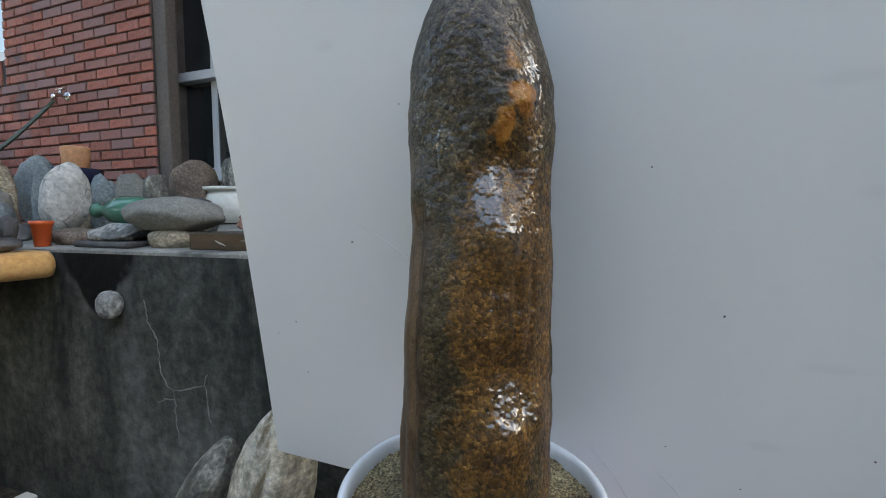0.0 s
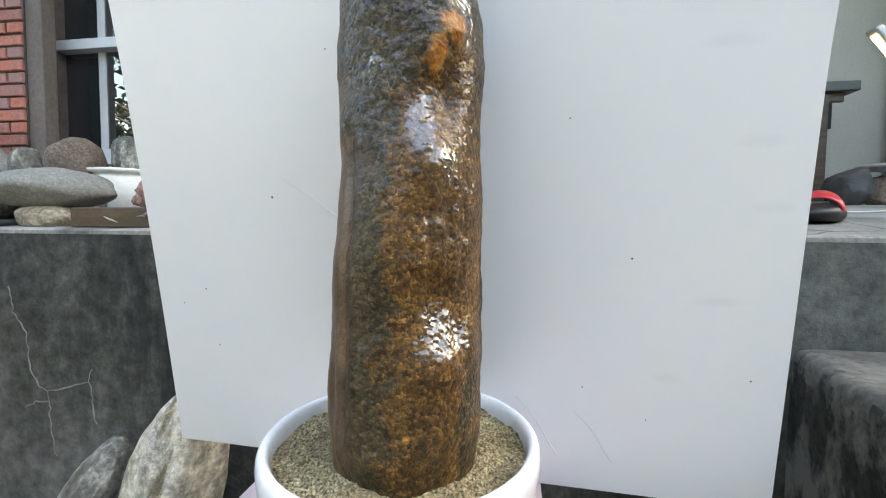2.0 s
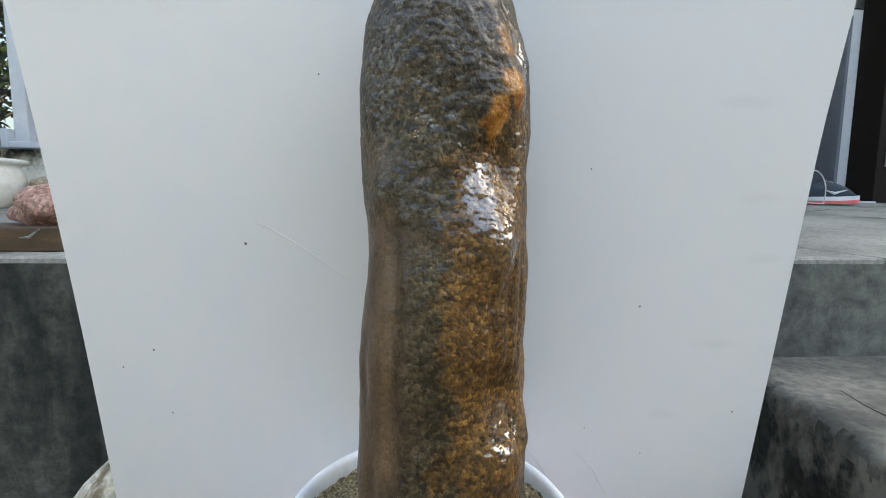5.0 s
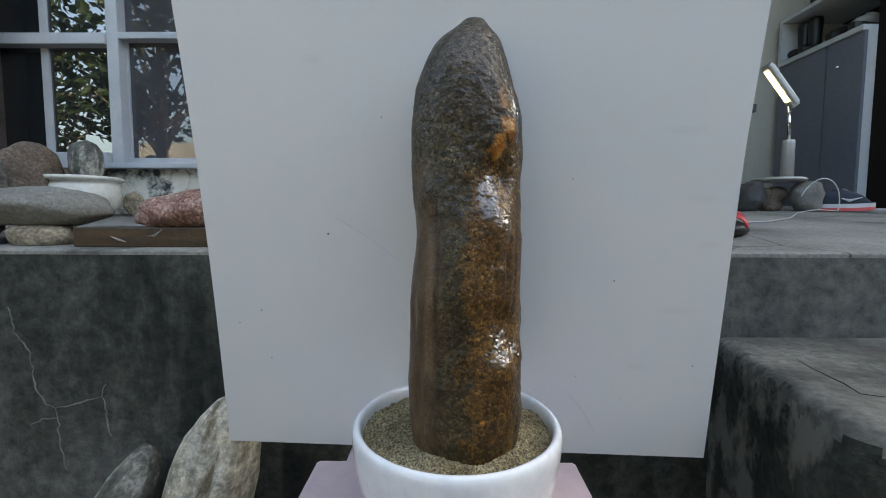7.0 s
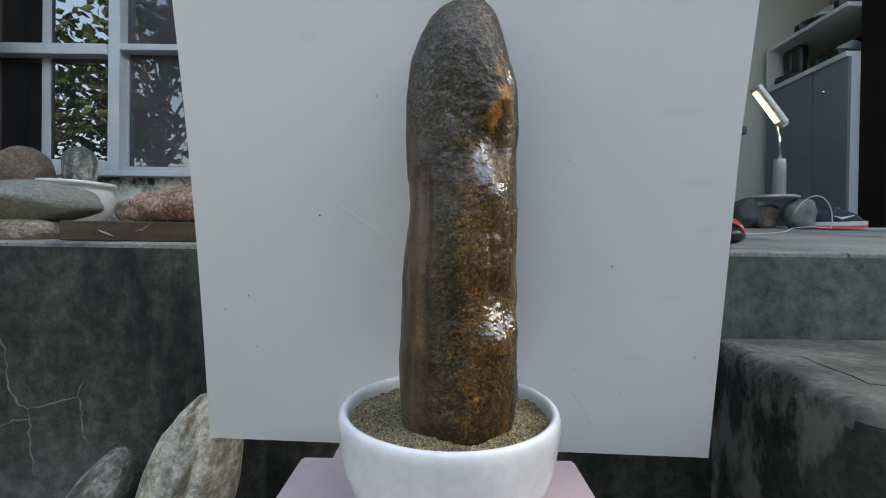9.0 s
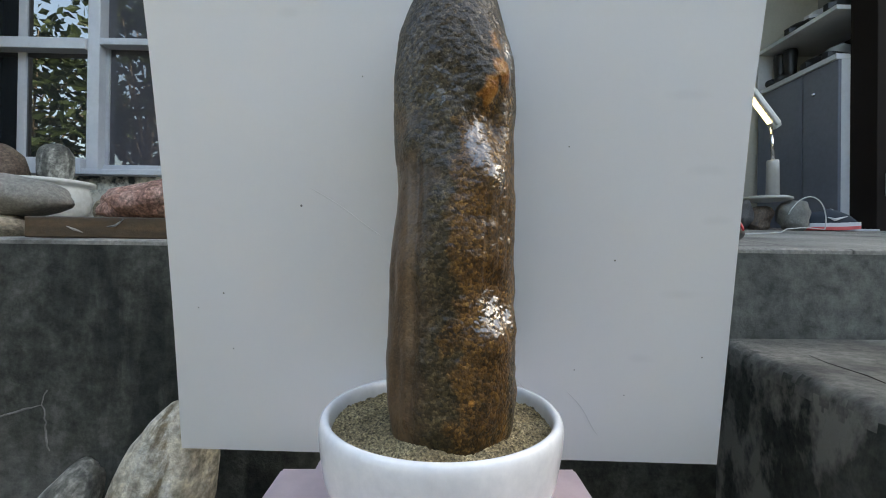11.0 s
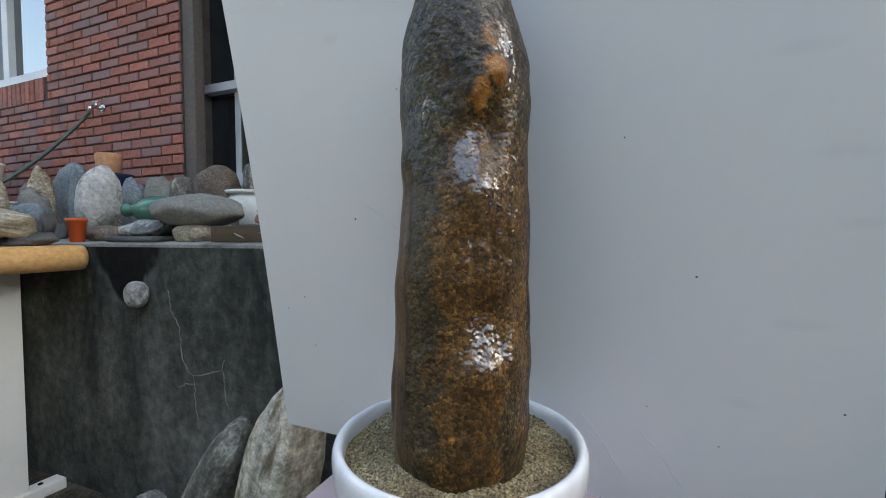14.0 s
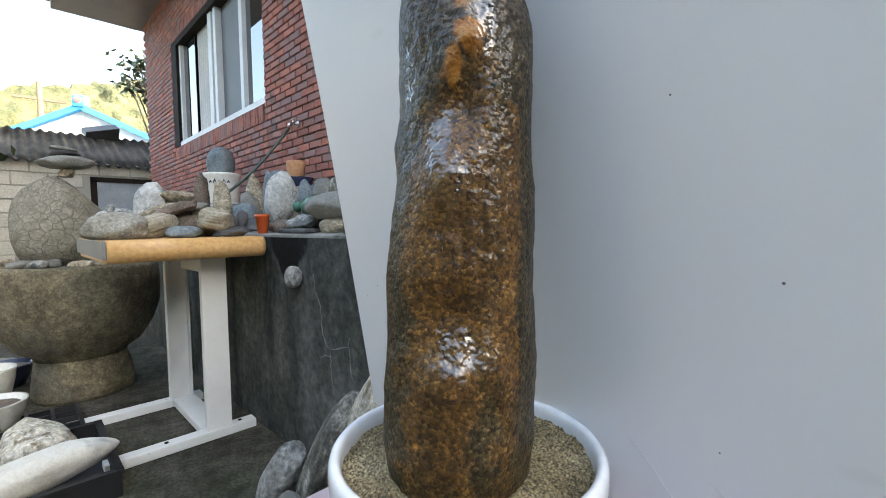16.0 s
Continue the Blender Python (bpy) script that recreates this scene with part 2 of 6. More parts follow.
    glint = spread(calc("ADD", gloss_tone.outputs[0], calc("MULTIPLY", calc("SUBTRACT", noisy(70, 6, 0.72).outputs[0], 0.5), 1.9)), 0.4, 0.62, 0.0, 1.0)
    l.new(calc("MAXIMUM", spread(glint, 0, 1, 0.22, 1.0), calc("MULTIPLY", smooth, 0.22)), b.inputs["Coat Weight"])
    l.new(calc("ADD", calc("MULTIPLY", smooth, 0.2), spread(glint, 0, 1, 0.1, 0.03)), b.inputs["Coat Roughness"])
    b.inputs["Coat IOR"].default_value = 1.9
    return m


def dull(name, level):
    """A porous surface that hardly shines."""
    M[name].node_tree.nodes["Principled BSDF"].inputs["Specular IOR Level"].default_value = level


def cracks(name, scale, hue, width, wander=0.25):
    """A net of dark, sunken cracks between polygons of a rock's skin."""
    n, l = M[name].node_tree.nodes, M[name].node_tree.links
    b = n["Principled BSDF"]
    before, relief = b.inputs["Base Color"].links[0].from_socket, b.inputs["Normal"].links[0].from_socket
    co, k, warp, ramp, mix, lift = n.new("ShaderNodeTexCoord"), n.new("ShaderNodeTexVoronoi"), n.new("ShaderNodeTexNoise"), n.new("ShaderNodeMapRange"), n.new("ShaderNodeMix"), n.new("ShaderNodeBump")
    add = n.new("ShaderNodeVectorMath")
    add.operation = "MULTIPLY_ADD"
    add.inputs[1].default_value = (wander / scale * 2,) * 3
    warp.inputs["Scale"].default_value = scale * 1.5
    k.feature = "DISTANCE_TO_EDGE"
    k.inputs["Scale"].default_value = scale
    l.new(co.outputs["Object"], warp.inputs["Vector"])
    l.new(warp.outputs[1], add.inputs[0])
    l.new(co.outputs["Object"], add.inputs[2])
    l.new(add.outputs[0], k.inputs["Vector"])
    l.new(k.outputs["Distance"], ramp.inputs[0])
    ramp.inputs[1].default_value, ramp.inputs[2].default_value = width * 0.3, width
    mix.data_type = "RGBA"
    l.new(ramp.outputs[0], mix.inputs[0])
    mix.inputs[6].default_value = (*hue, 1)
    l.new(before, mix.inputs[7])
    l.new(mix.outputs[2], b.inputs["Base Color"])
    lift.inputs["Strength"].default_value, lift.inputs["Distance"].default_value = 0.6, 0.006
    l.new(ramp.outputs[0], lift.inputs["Height"])
    l.new(relief, lift.inputs["Normal"])
    l.new(lift.outputs[0], b.inputs["Normal"])


M = {}
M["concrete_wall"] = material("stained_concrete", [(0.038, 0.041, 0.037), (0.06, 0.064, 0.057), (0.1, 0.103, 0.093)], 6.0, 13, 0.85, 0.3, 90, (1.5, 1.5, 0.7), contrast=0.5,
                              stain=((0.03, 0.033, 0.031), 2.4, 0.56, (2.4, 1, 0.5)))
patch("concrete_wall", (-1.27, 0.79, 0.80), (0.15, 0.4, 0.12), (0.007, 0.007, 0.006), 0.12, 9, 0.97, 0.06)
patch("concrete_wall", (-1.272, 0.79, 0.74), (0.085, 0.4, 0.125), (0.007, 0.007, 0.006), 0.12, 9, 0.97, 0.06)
patch("concrete_wall", (-0.95, 0.795, 0.2), (0.12, 0.1, 0.16), (0.17, 0.17, 0.163), 0.9, 22, 0.5, 0.4)
patch("concrete_wall", (-1.15, 0.795, 0.3), (0.05, 0.1, 0.3), (0.14, 0.14, 0.135), 0.8, 16, 0.5, 0.4)
patch("concrete_wall", (1.2, 0.79, 0.72), (0.9, 0.3, 0.28), (0.15, 0.155, 0.142), 0.6, 5, 0.65, 0.5)
speckle("concrete_wall", 34, 0.62, 1.42, 9, 0.68)
M["concrete_top"] = material("worn_concrete", [(0.15, 0.147, 0.135), (0.24, 0.235, 0.215), (0.31, 0.3, 0.28)], 3.2, 9, 0.9, 0.5, 90, contrast=0.6,
                             stain=((0.09, 0.09, 0.083), 4.0, 0.62, (1, 1, 1)), veins=((0.05, 0.05, 0.047), 1.1, 0.005))
M["step_top"] = material("weathered_step", [(0.065, 0.064, 0.056), (0.12, 0.117, 0.102), (0.185, 0.18, 0.16)], 7, 11, 0.9, 0.6, 70, contrast=0.8,
                         stain=((0.05, 0.052, 0.046), 5.0, 0.56, (1, 1, 1)))
M["step_side"] = material("mouldy_concrete", [(0.022, 0.024, 0.021), (0.05, 0.053, 0.046), (0.1, 0.1, 0.09)], 6, 9, 0.9, 0.7, 60, contrast=0.8, stain=((0.17, 0.167, 0.15), 10, 0.515, (1, 1, 0.7)))
M["ground"] = material("yard_concrete", [(0.028, 0.027, 0.02), (0.062, 0.057, 0.044), (0.11, 0.1, 0.08)], 2.6, 9, 0.85, 0.7, 45,
                       stain=((0.03, 0.036, 0.02), 1.3, 0.56, (1, 1, 1)))
speckle("ground", 11, 0.55, 1.6, 10, 0.7)
speckle("ground", 90, 0.7, 1.35, 5)
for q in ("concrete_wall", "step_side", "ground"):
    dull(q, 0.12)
M["mortar"] = material("dark_mortar", [(0.045, 0.035, 0.032), (0.075, 0.062, 0.058)], 9, 5, 0.95, 0.5, 80)
M["brick"] = material("red_brick", [(0.26, 0.075, 0.055), (0.41, 0.13, 0.085), (0.33, 0.14, 0.115)], 9, 6, 0.75, 0.5, 60, random=0.38, contrast=0.6,
                      stain=((0.17, 0.1, 0.095), 7, 0.6, (1, 1, 1)), burnt=(0.2, 0.13, 0.13))
M["brick_far"] = material("red_brick_course", [(0.26, 0.075, 0.055), (0.41, 0.13, 0.085), (0.33, 0.14, 0.115)], 9, 6, 0.75, 0.5, 60, random=0.38, island=True, contrast=0.6,
                          stain=((0.17, 0.1, 0.095), 7, 0.6, (1, 1, 1)), burnt=(0.2, 0.13, 0.13))
M["board"] = material("white_board", [(0.76, 0.77, 0.785), (0.78, 0.79, 0.80)], 1.2, 2, 0.42, 0.02, 120, rough_var=0.05, contrast=0.03)
for cx, cz, w in ((0.25, 1.0, 0.035), (0.29, 0.9, 0.03), (0.27, 0.72, 0.035), (0.31, 0.83, 0.025), (0.22, 0.62, 0.02), (-0.3, 1.1, 0.02)):
    patch("board", (cx, 0.52, cz), (w * 0.7, 0.3, 0.006), (0.6, 0.61, 0.62), 0.9, 40, 0.22, 0.5)
for cx, cz, w in ((-0.292, 0.844, 0.0022), (-0.415, 0.713, 0.0016), (-0.406, 0.626, 0.0014), (0.168, 0.77, 0.0017), (0.313, 0.623, 0.0016), (-0.455, 0.69, 0.0014), (0.09, 0.93, 0.0012), (0.12, 0.6, 0.0012), (-0.2, 1.02, 0.0012), (0.2, 0.56, 0.0012)):
    patch("board", (cx, 0.52, cz), (w * 0.75, 0.3, w * 0.75), (0.05, 0.05, 0.05), 0.1, 60, 0.9, 0.2)
M["white_glaze"] = material("white_glazed_ceramic", [(0.7, 0.715, 0.735), (0.76, 0.77, 0.785)], 4, 3, 0.16, 0.02, 40, rough_var=0.04)
M["cream_glaze"] = material("cream_glazed_ceramic", [(0.66, 0.65, 0.6), (0.74, 0.73, 0.68)], 4, 4, 0.22, 0.03, 40, rough_var=0.05)
M["sand"] = material("damp_sand", [(0.165, 0.127, 0.066), (0.255, 0.2, 0.107), (0.335, 0.275, 0.16)], 18, 8, 0.95, 1.0, 300, cells=520, contrast=0.9, distance=0.004)
speckle("sand", 330, 0.2, 1.7)
M["pink_plastic"] = plain("mauve_plastic", (0.5, 0.39, 0.4), 0.45)
M["river_stone"] = stone_skin()
M["grey_stone"] = material("grey_stone", [(0.14, 0.138, 0.124), (0.19, 0.187, 0.168), (0.24, 0.235, 0.212)], 6, 7, 0.8, 0.4, 90, contrast=0.35)
speckle("grey_stone", 160, 0.78, 1.22, 7)
M["dark_stone"] = material("dark_stone", [(0.03, 0.03, 0.032), (0.06, 0.06, 0.062), (0.1, 0.1, 0.1)], 7, 8, 0.6, 0.5, 90)
M["blue_stone"] = material("blue_grey_stone", [(0.1, 0.125, 0.14), (0.16, 0.19, 0.2), (0.22, 0.25, 0.26)], 6, 8, 0.7, 0.4, 80)
speckle("blue_stone", 100, 0.75, 1.3, 7)
M["pale_stone"] = material("pale_veined_stone", [(0.2, 0.2, 0.19), (0.36, 0.355, 0.335), (0.52, 0.51, 0.48)], 10, 10, 0.8, 0.8, 70, stain=((0.12, 0.125, 0.125), 11, 0.53, (1, 1, 1)), contrast=0.8)
speckle("pale_stone", 60, 0.55, 1.35, 8)
M["cream_stone"] = material("cream_layered_stone", [(0.38, 0.34, 0.25), (0.58, 0.55, 0.46), (0.7, 0.68, 0.6)], 7, 10, 0.85, 1.0, 60, (2.6, 2.6, 0.45), contrast=0.9, stain=((0.2, 0.16, 0.1), 9, 0.59, (2.6, 2.6, 0.4)))
speckle("cream_stone", 80, 0.65, 1.25, 7)
speckle("cream_stone", 26, 0.7, 1.25, 7)
M["smooth_cream"] = material("smooth_whitish_stone", [(0.5, 0.47, 0.39), (0.62, 0.6, 0.53), (0.68, 0.66, 0.6)], 5, 8, 0.8, 0.4, 90, contrast=0.25, stain=((0.33, 0.33, 0.31), 4, 0.6, (1, 1, 1)))
M["patchy_stone"] = material("white_and_grey_stone", [(0.36, 0.37, 0.36), (0.5, 0.5, 0.48), (0.6, 0.6, 0.57)], 9, 8, 0.8, 0.6, 60, contrast=0.4, stain=((0.17, 0.175, 0.17), 9, 0.56, (1, 1, 1)), veins=((0.12, 0.12, 0.12), 7, 0.02))
speckle("patchy_stone", 80, 0.75, 1.2, 7)
M["dappled"] = material("dappled_stone", [(0.2, 0.185, 0.145), (0.3, 0.28, 0.23), (0.38, 0.36, 0.31)], 9, 9, 0.8, 0.5, 90, contrast=0.6, stain=((0.16, 0.155, 0.14), 10, 0.6, (1, 1, 2)))
speckle("dappled", 120, 0.7, 1.25, 6)
M["striped"] = material("striped_stone", [(0.19, 0.155, 0.1), (0.42, 0.375, 0.285), (0.27, 0.23, 0.165), (0.5, 0.46, 0.38)], 6, 4, 0.8, 0.5, 90, (1.0, 1.0, 9.0), contrast=0.4)
speckle("striped", 120, 0.75, 1.2, 6)
M["tan_stone"] = material("tan_stone", [(0.16, 0.125, 0.08), (0.31, 0.26, 0.185), (0.46, 0.41, 0.32)], 7, 10, 0.8, 0.8, 60, (1, 1, 3.0), contrast=0.8, stain=((0.12, 0.09, 0.06), 6, 0.6, (0.6, 0.6, 3)))
speckle("tan_stone", 110, 0.6, 1.45, 6)
M["brown_stone"] = material("brown_stone", [(0.07, 0.05, 0.038), (0.13, 0.095, 0.07), (0.19, 0.145, 0.11)], 8, 8, 0.75, 0.6, 80, cells=150)
speckle("brown_stone", 110, 0.6, 1.45, 6)
M["pink_stone"] = material("pink_granite", [(0.22, 0.115, 0.09), (0.36, 0.2, 0.155), (0.45, 0.31, 0.26)], 14, 9, 0.8, 0.8, 110, cells=150, contrast=0.9)
speckle("pink_stone", 130, 0.5, 1.5, 4)
M["veined_stone"] = material("black_white_stone", [(0.045, 0.045, 0.038), (0.12, 0.118, 0.1), (0.42, 0.41, 0.36)], 18, 10, 0.7, 0.8, 60, (1.8, 1.8, 0.5), contrast=0.8)
speckle("veined_stone", 110, 0.6, 1.45, 6)
M["wood"] = material("dark_stained_wood", [(0.022, 0.012, 0.006), (0.05, 0.028, 0.013), (0.085, 0.05, 0.024)], 7, 8, 0.4, 0.25, 70, (0.5, 6, 6))
M["table_wood"] = material("yellow_beech_top", [(0.56, 0.31, 0.11), (0.64, 0.38, 0.15), (0.68, 0.43, 0.19)], 5, 6, 0.4, 0.1, 60, (5, 0.6, 5), stain=((0.36, 0.2, 0.09), 7, 0.66, (1, 1, 1)))
M["white_metal"] = material("chipped_white_paint", [(0.74, 0.73, 0.69), (0.8, 0.79, 0.75)], 6, 5, 0.45, 0.08, 50, contrast=0.1, stain=((0.16, 0.08, 0.04), 16, 0.7, (1, 1, 1)))
M["aluminium"] = material("silver_window_frame", [(0.38, 0.4, 0.43), (0.45, 0.47, 0.5)], 5, 4, 0.4, 0.03, 60, rough_var=0.08, contrast=0.1)
M["dark_frame"] = plain("dark_brown_frame", (0.014, 0.01, 0.008), 0.8)
M["dark_frame"].node_tree.nodes["Principled BSDF"].inputs["Specular IOR Level"].default_value = 0.15
M["brown_trim"] = material("brown_pilaster", [(0.075, 0.056, 0.047), (0.11, 0.088, 0.075)], 5, 6, 0.7, 0.3, 60, (2, 2, 0.4))
M["glass"] = plain("window_glass", (0.016, 0.02, 0.022), 0.02, bump=0.0)
M["glass"].node_tree.nodes["Principled BSDF"].inputs["IOR"].default_value = 2.5
M["screened"] = plain("screened_glass", (0.05, 0.052, 0.062), 0.06, bump=0.0)
M["screened"].node_tree.nodes["Principled BSDF"].inputs["IOR"].default_value = 1.8
for q in ("glass", "screened"):
    shader = M[q].node_tree.nodes["Principled BSDF"]
    for socket in ("Roughness", "Normal"):
        M[q].node_tree.links.remove(shader.inputs[socket].links[0])
    shader.inputs["Roughness"].default_value = 0.0
M["plaster"] = material("grey_plaster", [(0.3, 0.29, 0.265), (0.36, 0.35, 0.325)], 3, 6, 0.85, 0.1, 60, contrast=0.15)
M["hall_paint"] = material("cream_wall_paint", [(0.5, 0.47, 0.4), (0.58, 0.55, 0.47)], 2.5, 6, 0.8, 0.1, 60, contrast=0.12)
M["green_slab"] = material("dark_green_slab", [(0.03, 0.042, 0.036), (0.06, 0.075, 0.064)], 9, 7, 0.4, 0.2, 70)
M["peeling"] = material("peeling_white_paint", [(0.56, 0.52, 0.42), (0.76, 0.74, 0.66)], 5, 8, 0.85, 0.4, 50, contrast=0.3, stain=((0.035, 0.04, 0.04), 9, 0.55, (1, 1, 1)), veins=((0.06, 0.05, 0.04), 6, 0.03))
M["cabinet"] = plain("blue_grey_laminate", (0.165, 0.178, 0.215), 0.35)
M["white_paint"] = plain("white_laminate", (0.62, 0.63, 0.64), 0.5)
M["urn"] = material("granite_urn", [(0.09, 0.075, 0.045), (0.155, 0.13, 0.08), (0.235, 0.2, 0.13)], 5, 9, 0.9, 0.9, 45, stain=((0.12, 0.11, 0.085), 3.5, 0.58, (1, 1, 0.6)), cells=90)
speckle("urn", 120, 0.7, 1.3, 6)
speckle("urn", 18, 0.65, 1.3, 8)
M["crackled"] = material("crackled_rock", [(0.16, 0.145, 0.11), (0.22, 0.203, 0.158), (0.28, 0.26, 0.21)], 5, 8, 0.9, 0.6, 50, contrast=0.4)
speckle("crackled", 90, 0.75, 1.25, 6)
cracks("crackled", 23, (0.14, 0.127, 0.098), 0.05)
M["block_wall"] = material("cement_block", [(0.36, 0.345, 0.3), (0.45, 0.43, 0.38), (0.52, 0.5, 0.45)], 3, 8, 0.9, 0.5, 50, random=0.12)
M["slate_sheet"] = material("weathered_cement_sheet", [(0.05, 0.05, 0.048), (0.085, 0.083, 0.08), (0.13, 0.125, 0.12)], 3, 7, 0.85, 0.4, 40)
M["gable"] = plain("pale_blue_panel", (0.72, 0.77, 0.82), 0.6)
M["blue_trim"] = plain("bright_blue_paint", (0.035, 0.28, 0.6), 0.5)
M["terracotta"] = material("terracotta", [(0.42, 0.2, 0.095), (0.53, 0.28, 0.15)], 6, 6, 0.75, 0.2, 60)
M["orange"] = plain("orange_plastic", (0.6, 0.1, 0.025), 0.4)
M["green_glass"] = plain("jade_green_glaze", (0.06, 0.17, 0.12), 0.1)
M["black_plastic"] = plain("black_plastic", (0.015, 0.015, 0.016), 0.5)
M["blue_glaze"] = plain("navy_glaze", (0.02, 0.025, 0.06), 0.15)
M["chrome"] = plain("chrome", (0.7, 0.7, 0.7), 0.15, 1.0)
M["lamp_grey"] = plain("silver_plastic", (0.45, 0.45, 0.43), 0.35, 0.3)
M["tube"] = plain("lit_tube", (1.0, 0.8, 0.42), 0.5, glow=1.6)
M["hose"] = plain("dark_green_hose", (0.03, 0.055, 0.04), 0.4)
M["red"] = plain("red_plastic", (0.5, 0.02, 0.03), 0.35)
M["soffit"] = plain("grey_soffit", (0.22, 0.19, 0.175), 0.7)
M["roof_tile"] = plain("dark_roof", (0.06, 0.055, 0.05), 0.7)
M["leaf"] = material("green_leaf", [(0.016, 0.028, 0.009), (0.034, 0.055, 0.018)], 20, 4, 0.5, 0.1, 60)
M["hill"] = material("wooded_hill", [(0.03, 0.04, 0.014), (0.058, 0.066, 0.026), (0.1, 0.098, 0.048)], 0.35, 8, 0.9, 1.0, 1.5, distance=0.6, contrast=0.8)
M["crack_fill"] = material("lime_crust", [(0.1, 0.1, 0.095), (0.2, 0.2, 0.19)], 40, 6, 0.9, 0.5, 200)
M["bark"] = material("bark", [(0.05, 0.04, 0.03), (0.1, 0.08, 0.06)], 12, 6, 0.9, 0.6, 60, (2, 2, 0.4))
M["curtain"] = material("pale_curtain", [(0.5, 0.5, 0.48), (0.62, 0.62, 0.6)], 9, 4, 0.9, 0.1, 60, (8, 8, 0.3))
M["black_shoe"] = plain("navy_mesh_fabric", (0.02, 0.03, 0.045), 0.8)
M["white_rubber"] = plain("white_rubber", (0.55, 0.56, 0.58), 0.6)
M["coral"] = plain("coral_rubber", (0.7, 0.12, 0.12), 0.5)
M["dark_leather"] = plain("black_leather", (0.012, 0.012, 0.012), 0.45)
M["screen"] = plain("grey_mesh", (0.13, 0.14, 0.15), 0.6)
M["dusty_pane"] = material("dusty_blue_pane", [(0.2, 0.225, 0.26), (0.3, 0.33, 0.37)], 4, 7, 0.4, 0.05, 50, contrast=0.3)
M["door_wood"] = material("dark_door", [(0.03, 0.024, 0.019), (0.05, 0.04, 0.033)], 4, 6, 0.4, 0.1, 50, (3, 3, 0.4))
M["rail_grey"] = plain("dull_grey_metal", (0.2, 0.205, 0.2), 0.5)
M["scratch_grey"] = plain("scratched_board", (0.66, 0.67, 0.68), 0.6)
M["wire"] = plain("white_cable", (0.55, 0.56, 0.55), 0.5)


# ---------------------------------------------------------------- makers
def mesh_of(bm, name, smooth=False):
    me = bpy.data.meshes.new(name)
    bm.normal_update()
    bm.to_mesh(me)
    bm.free()
    if smooth:
        me.polygons.foreach_set("use_smooth", [True] * len(me.polygons))
    return me


def thing(name, bm, mat, label, category, at=(0, 0, 0), turn=(0, 0, 0), group="", kind="", smooth=False):
    ob = new(name, mesh_of(bm, name, smooth) if bm else None)
    if bm and mat:
        ob.data.materials.append(M[mat])
    ob.matrix_world = pose(*at, *turn)
    return tagged(ob, label, category, group, kind)


def part(name, bm, mat, parent, label="", smooth=False, at=(0, 0, 0), turn=(0, 0, 0)):
    ob = new(name, mesh_of(bm, name, smooth))
    ob.data.materials.append(M[mat])
    ob.parent = parent
    ob.matrix_basis = pose(*at, *turn)
    return tagged(ob, label)


def box(x0, x1, y0, y1, z0, z1, bevel=0.0, bm=None, segments=2):
    bm = bm or bmesh.new()
    made = bmesh.ops.create_cube(bm, size=1)["verts"]
    bmesh.ops.transform(bm, verts=made, matrix=Matrix.LocRotScale(((x0 + x1) / 2, (y0 + y1) / 2, (z0 + z1) / 2), None, (x1 - x0, y1 - y0, z1 - z0)))
    if bevel:
        bmesh.ops.bevel(bm, geom=list({e for v in made for e in v.link_edges}), offset=bevel, segments=segments, affect="EDGES", profile=0.5)
    return bm


def lathe(rows, sides=48, bm=None, wobble=0.0, seed=0.0, ring_only=False):
    """A turned form from rows of (radius, height)."""
    bm = bm or bmesh.new()
    rings = []
    for r, z in rows:
        ring = []
        for i in range(sides):
            a = 2 * math.pi * i / sides
            k = 1 + wobble * noise.noise((math.cos(a) * 1.5 + seed, math.sin(a) * 1.5, z * 5))
            ring.append(bm.verts.new((r * k * math.cos(a), r * k * math.sin(a), z)))
        rings.append(ring)
    for a, b in zip(rings, rings[1:]):
        for i in range(sides):
            j = (i + 1) % sides
            bm.faces.new((a[i], a[j], b[j], b[i]))
    if ring_only:
        for i in range(sides):
            j = (i + 1) % sides
            bm.faces.new((rings[-1][i], rings[-1][j], rings[0][j], rings[0][i]))
        return bm
    bm.faces.new(rings[0][::-1])
    bm.faces.new(rings[-1])
    return bm


def rod(points, radius, sides=8, bm=None):
    """A round bar along points."""
    bm = bm or bmesh.new()
    rings, pts = [], [Vector(p) for p in points]
    for i, p in enumerate(pts):
        way = (pts[min(i + 1, len(pts) - 1)] - pts[max(i - 1, 0)]).normalized()
        side = way.orthogonal().normalized() if not rings else (last - way * last.dot(way)).normalized()
        last = side
        up = way.cross(side)
        r = radius[i] if isinstance(radius, (list, tuple)) else radius
        rings.append([bm.verts.new(p + r * (math.cos(a) * side + math.sin(a) * up)) for a in (2 * math.pi * k / sides for k in range(sides))])
    for a, b in zip(rings, rings[1:]):
        for i in range(sides):
            bm.faces.new((a[i], a[(i + 1) % sides], b[(i + 1) % sides], b[i]))
    bm.faces.new(rings[0][::-1])
    bm.faces.new(rings[-1])
    return bm


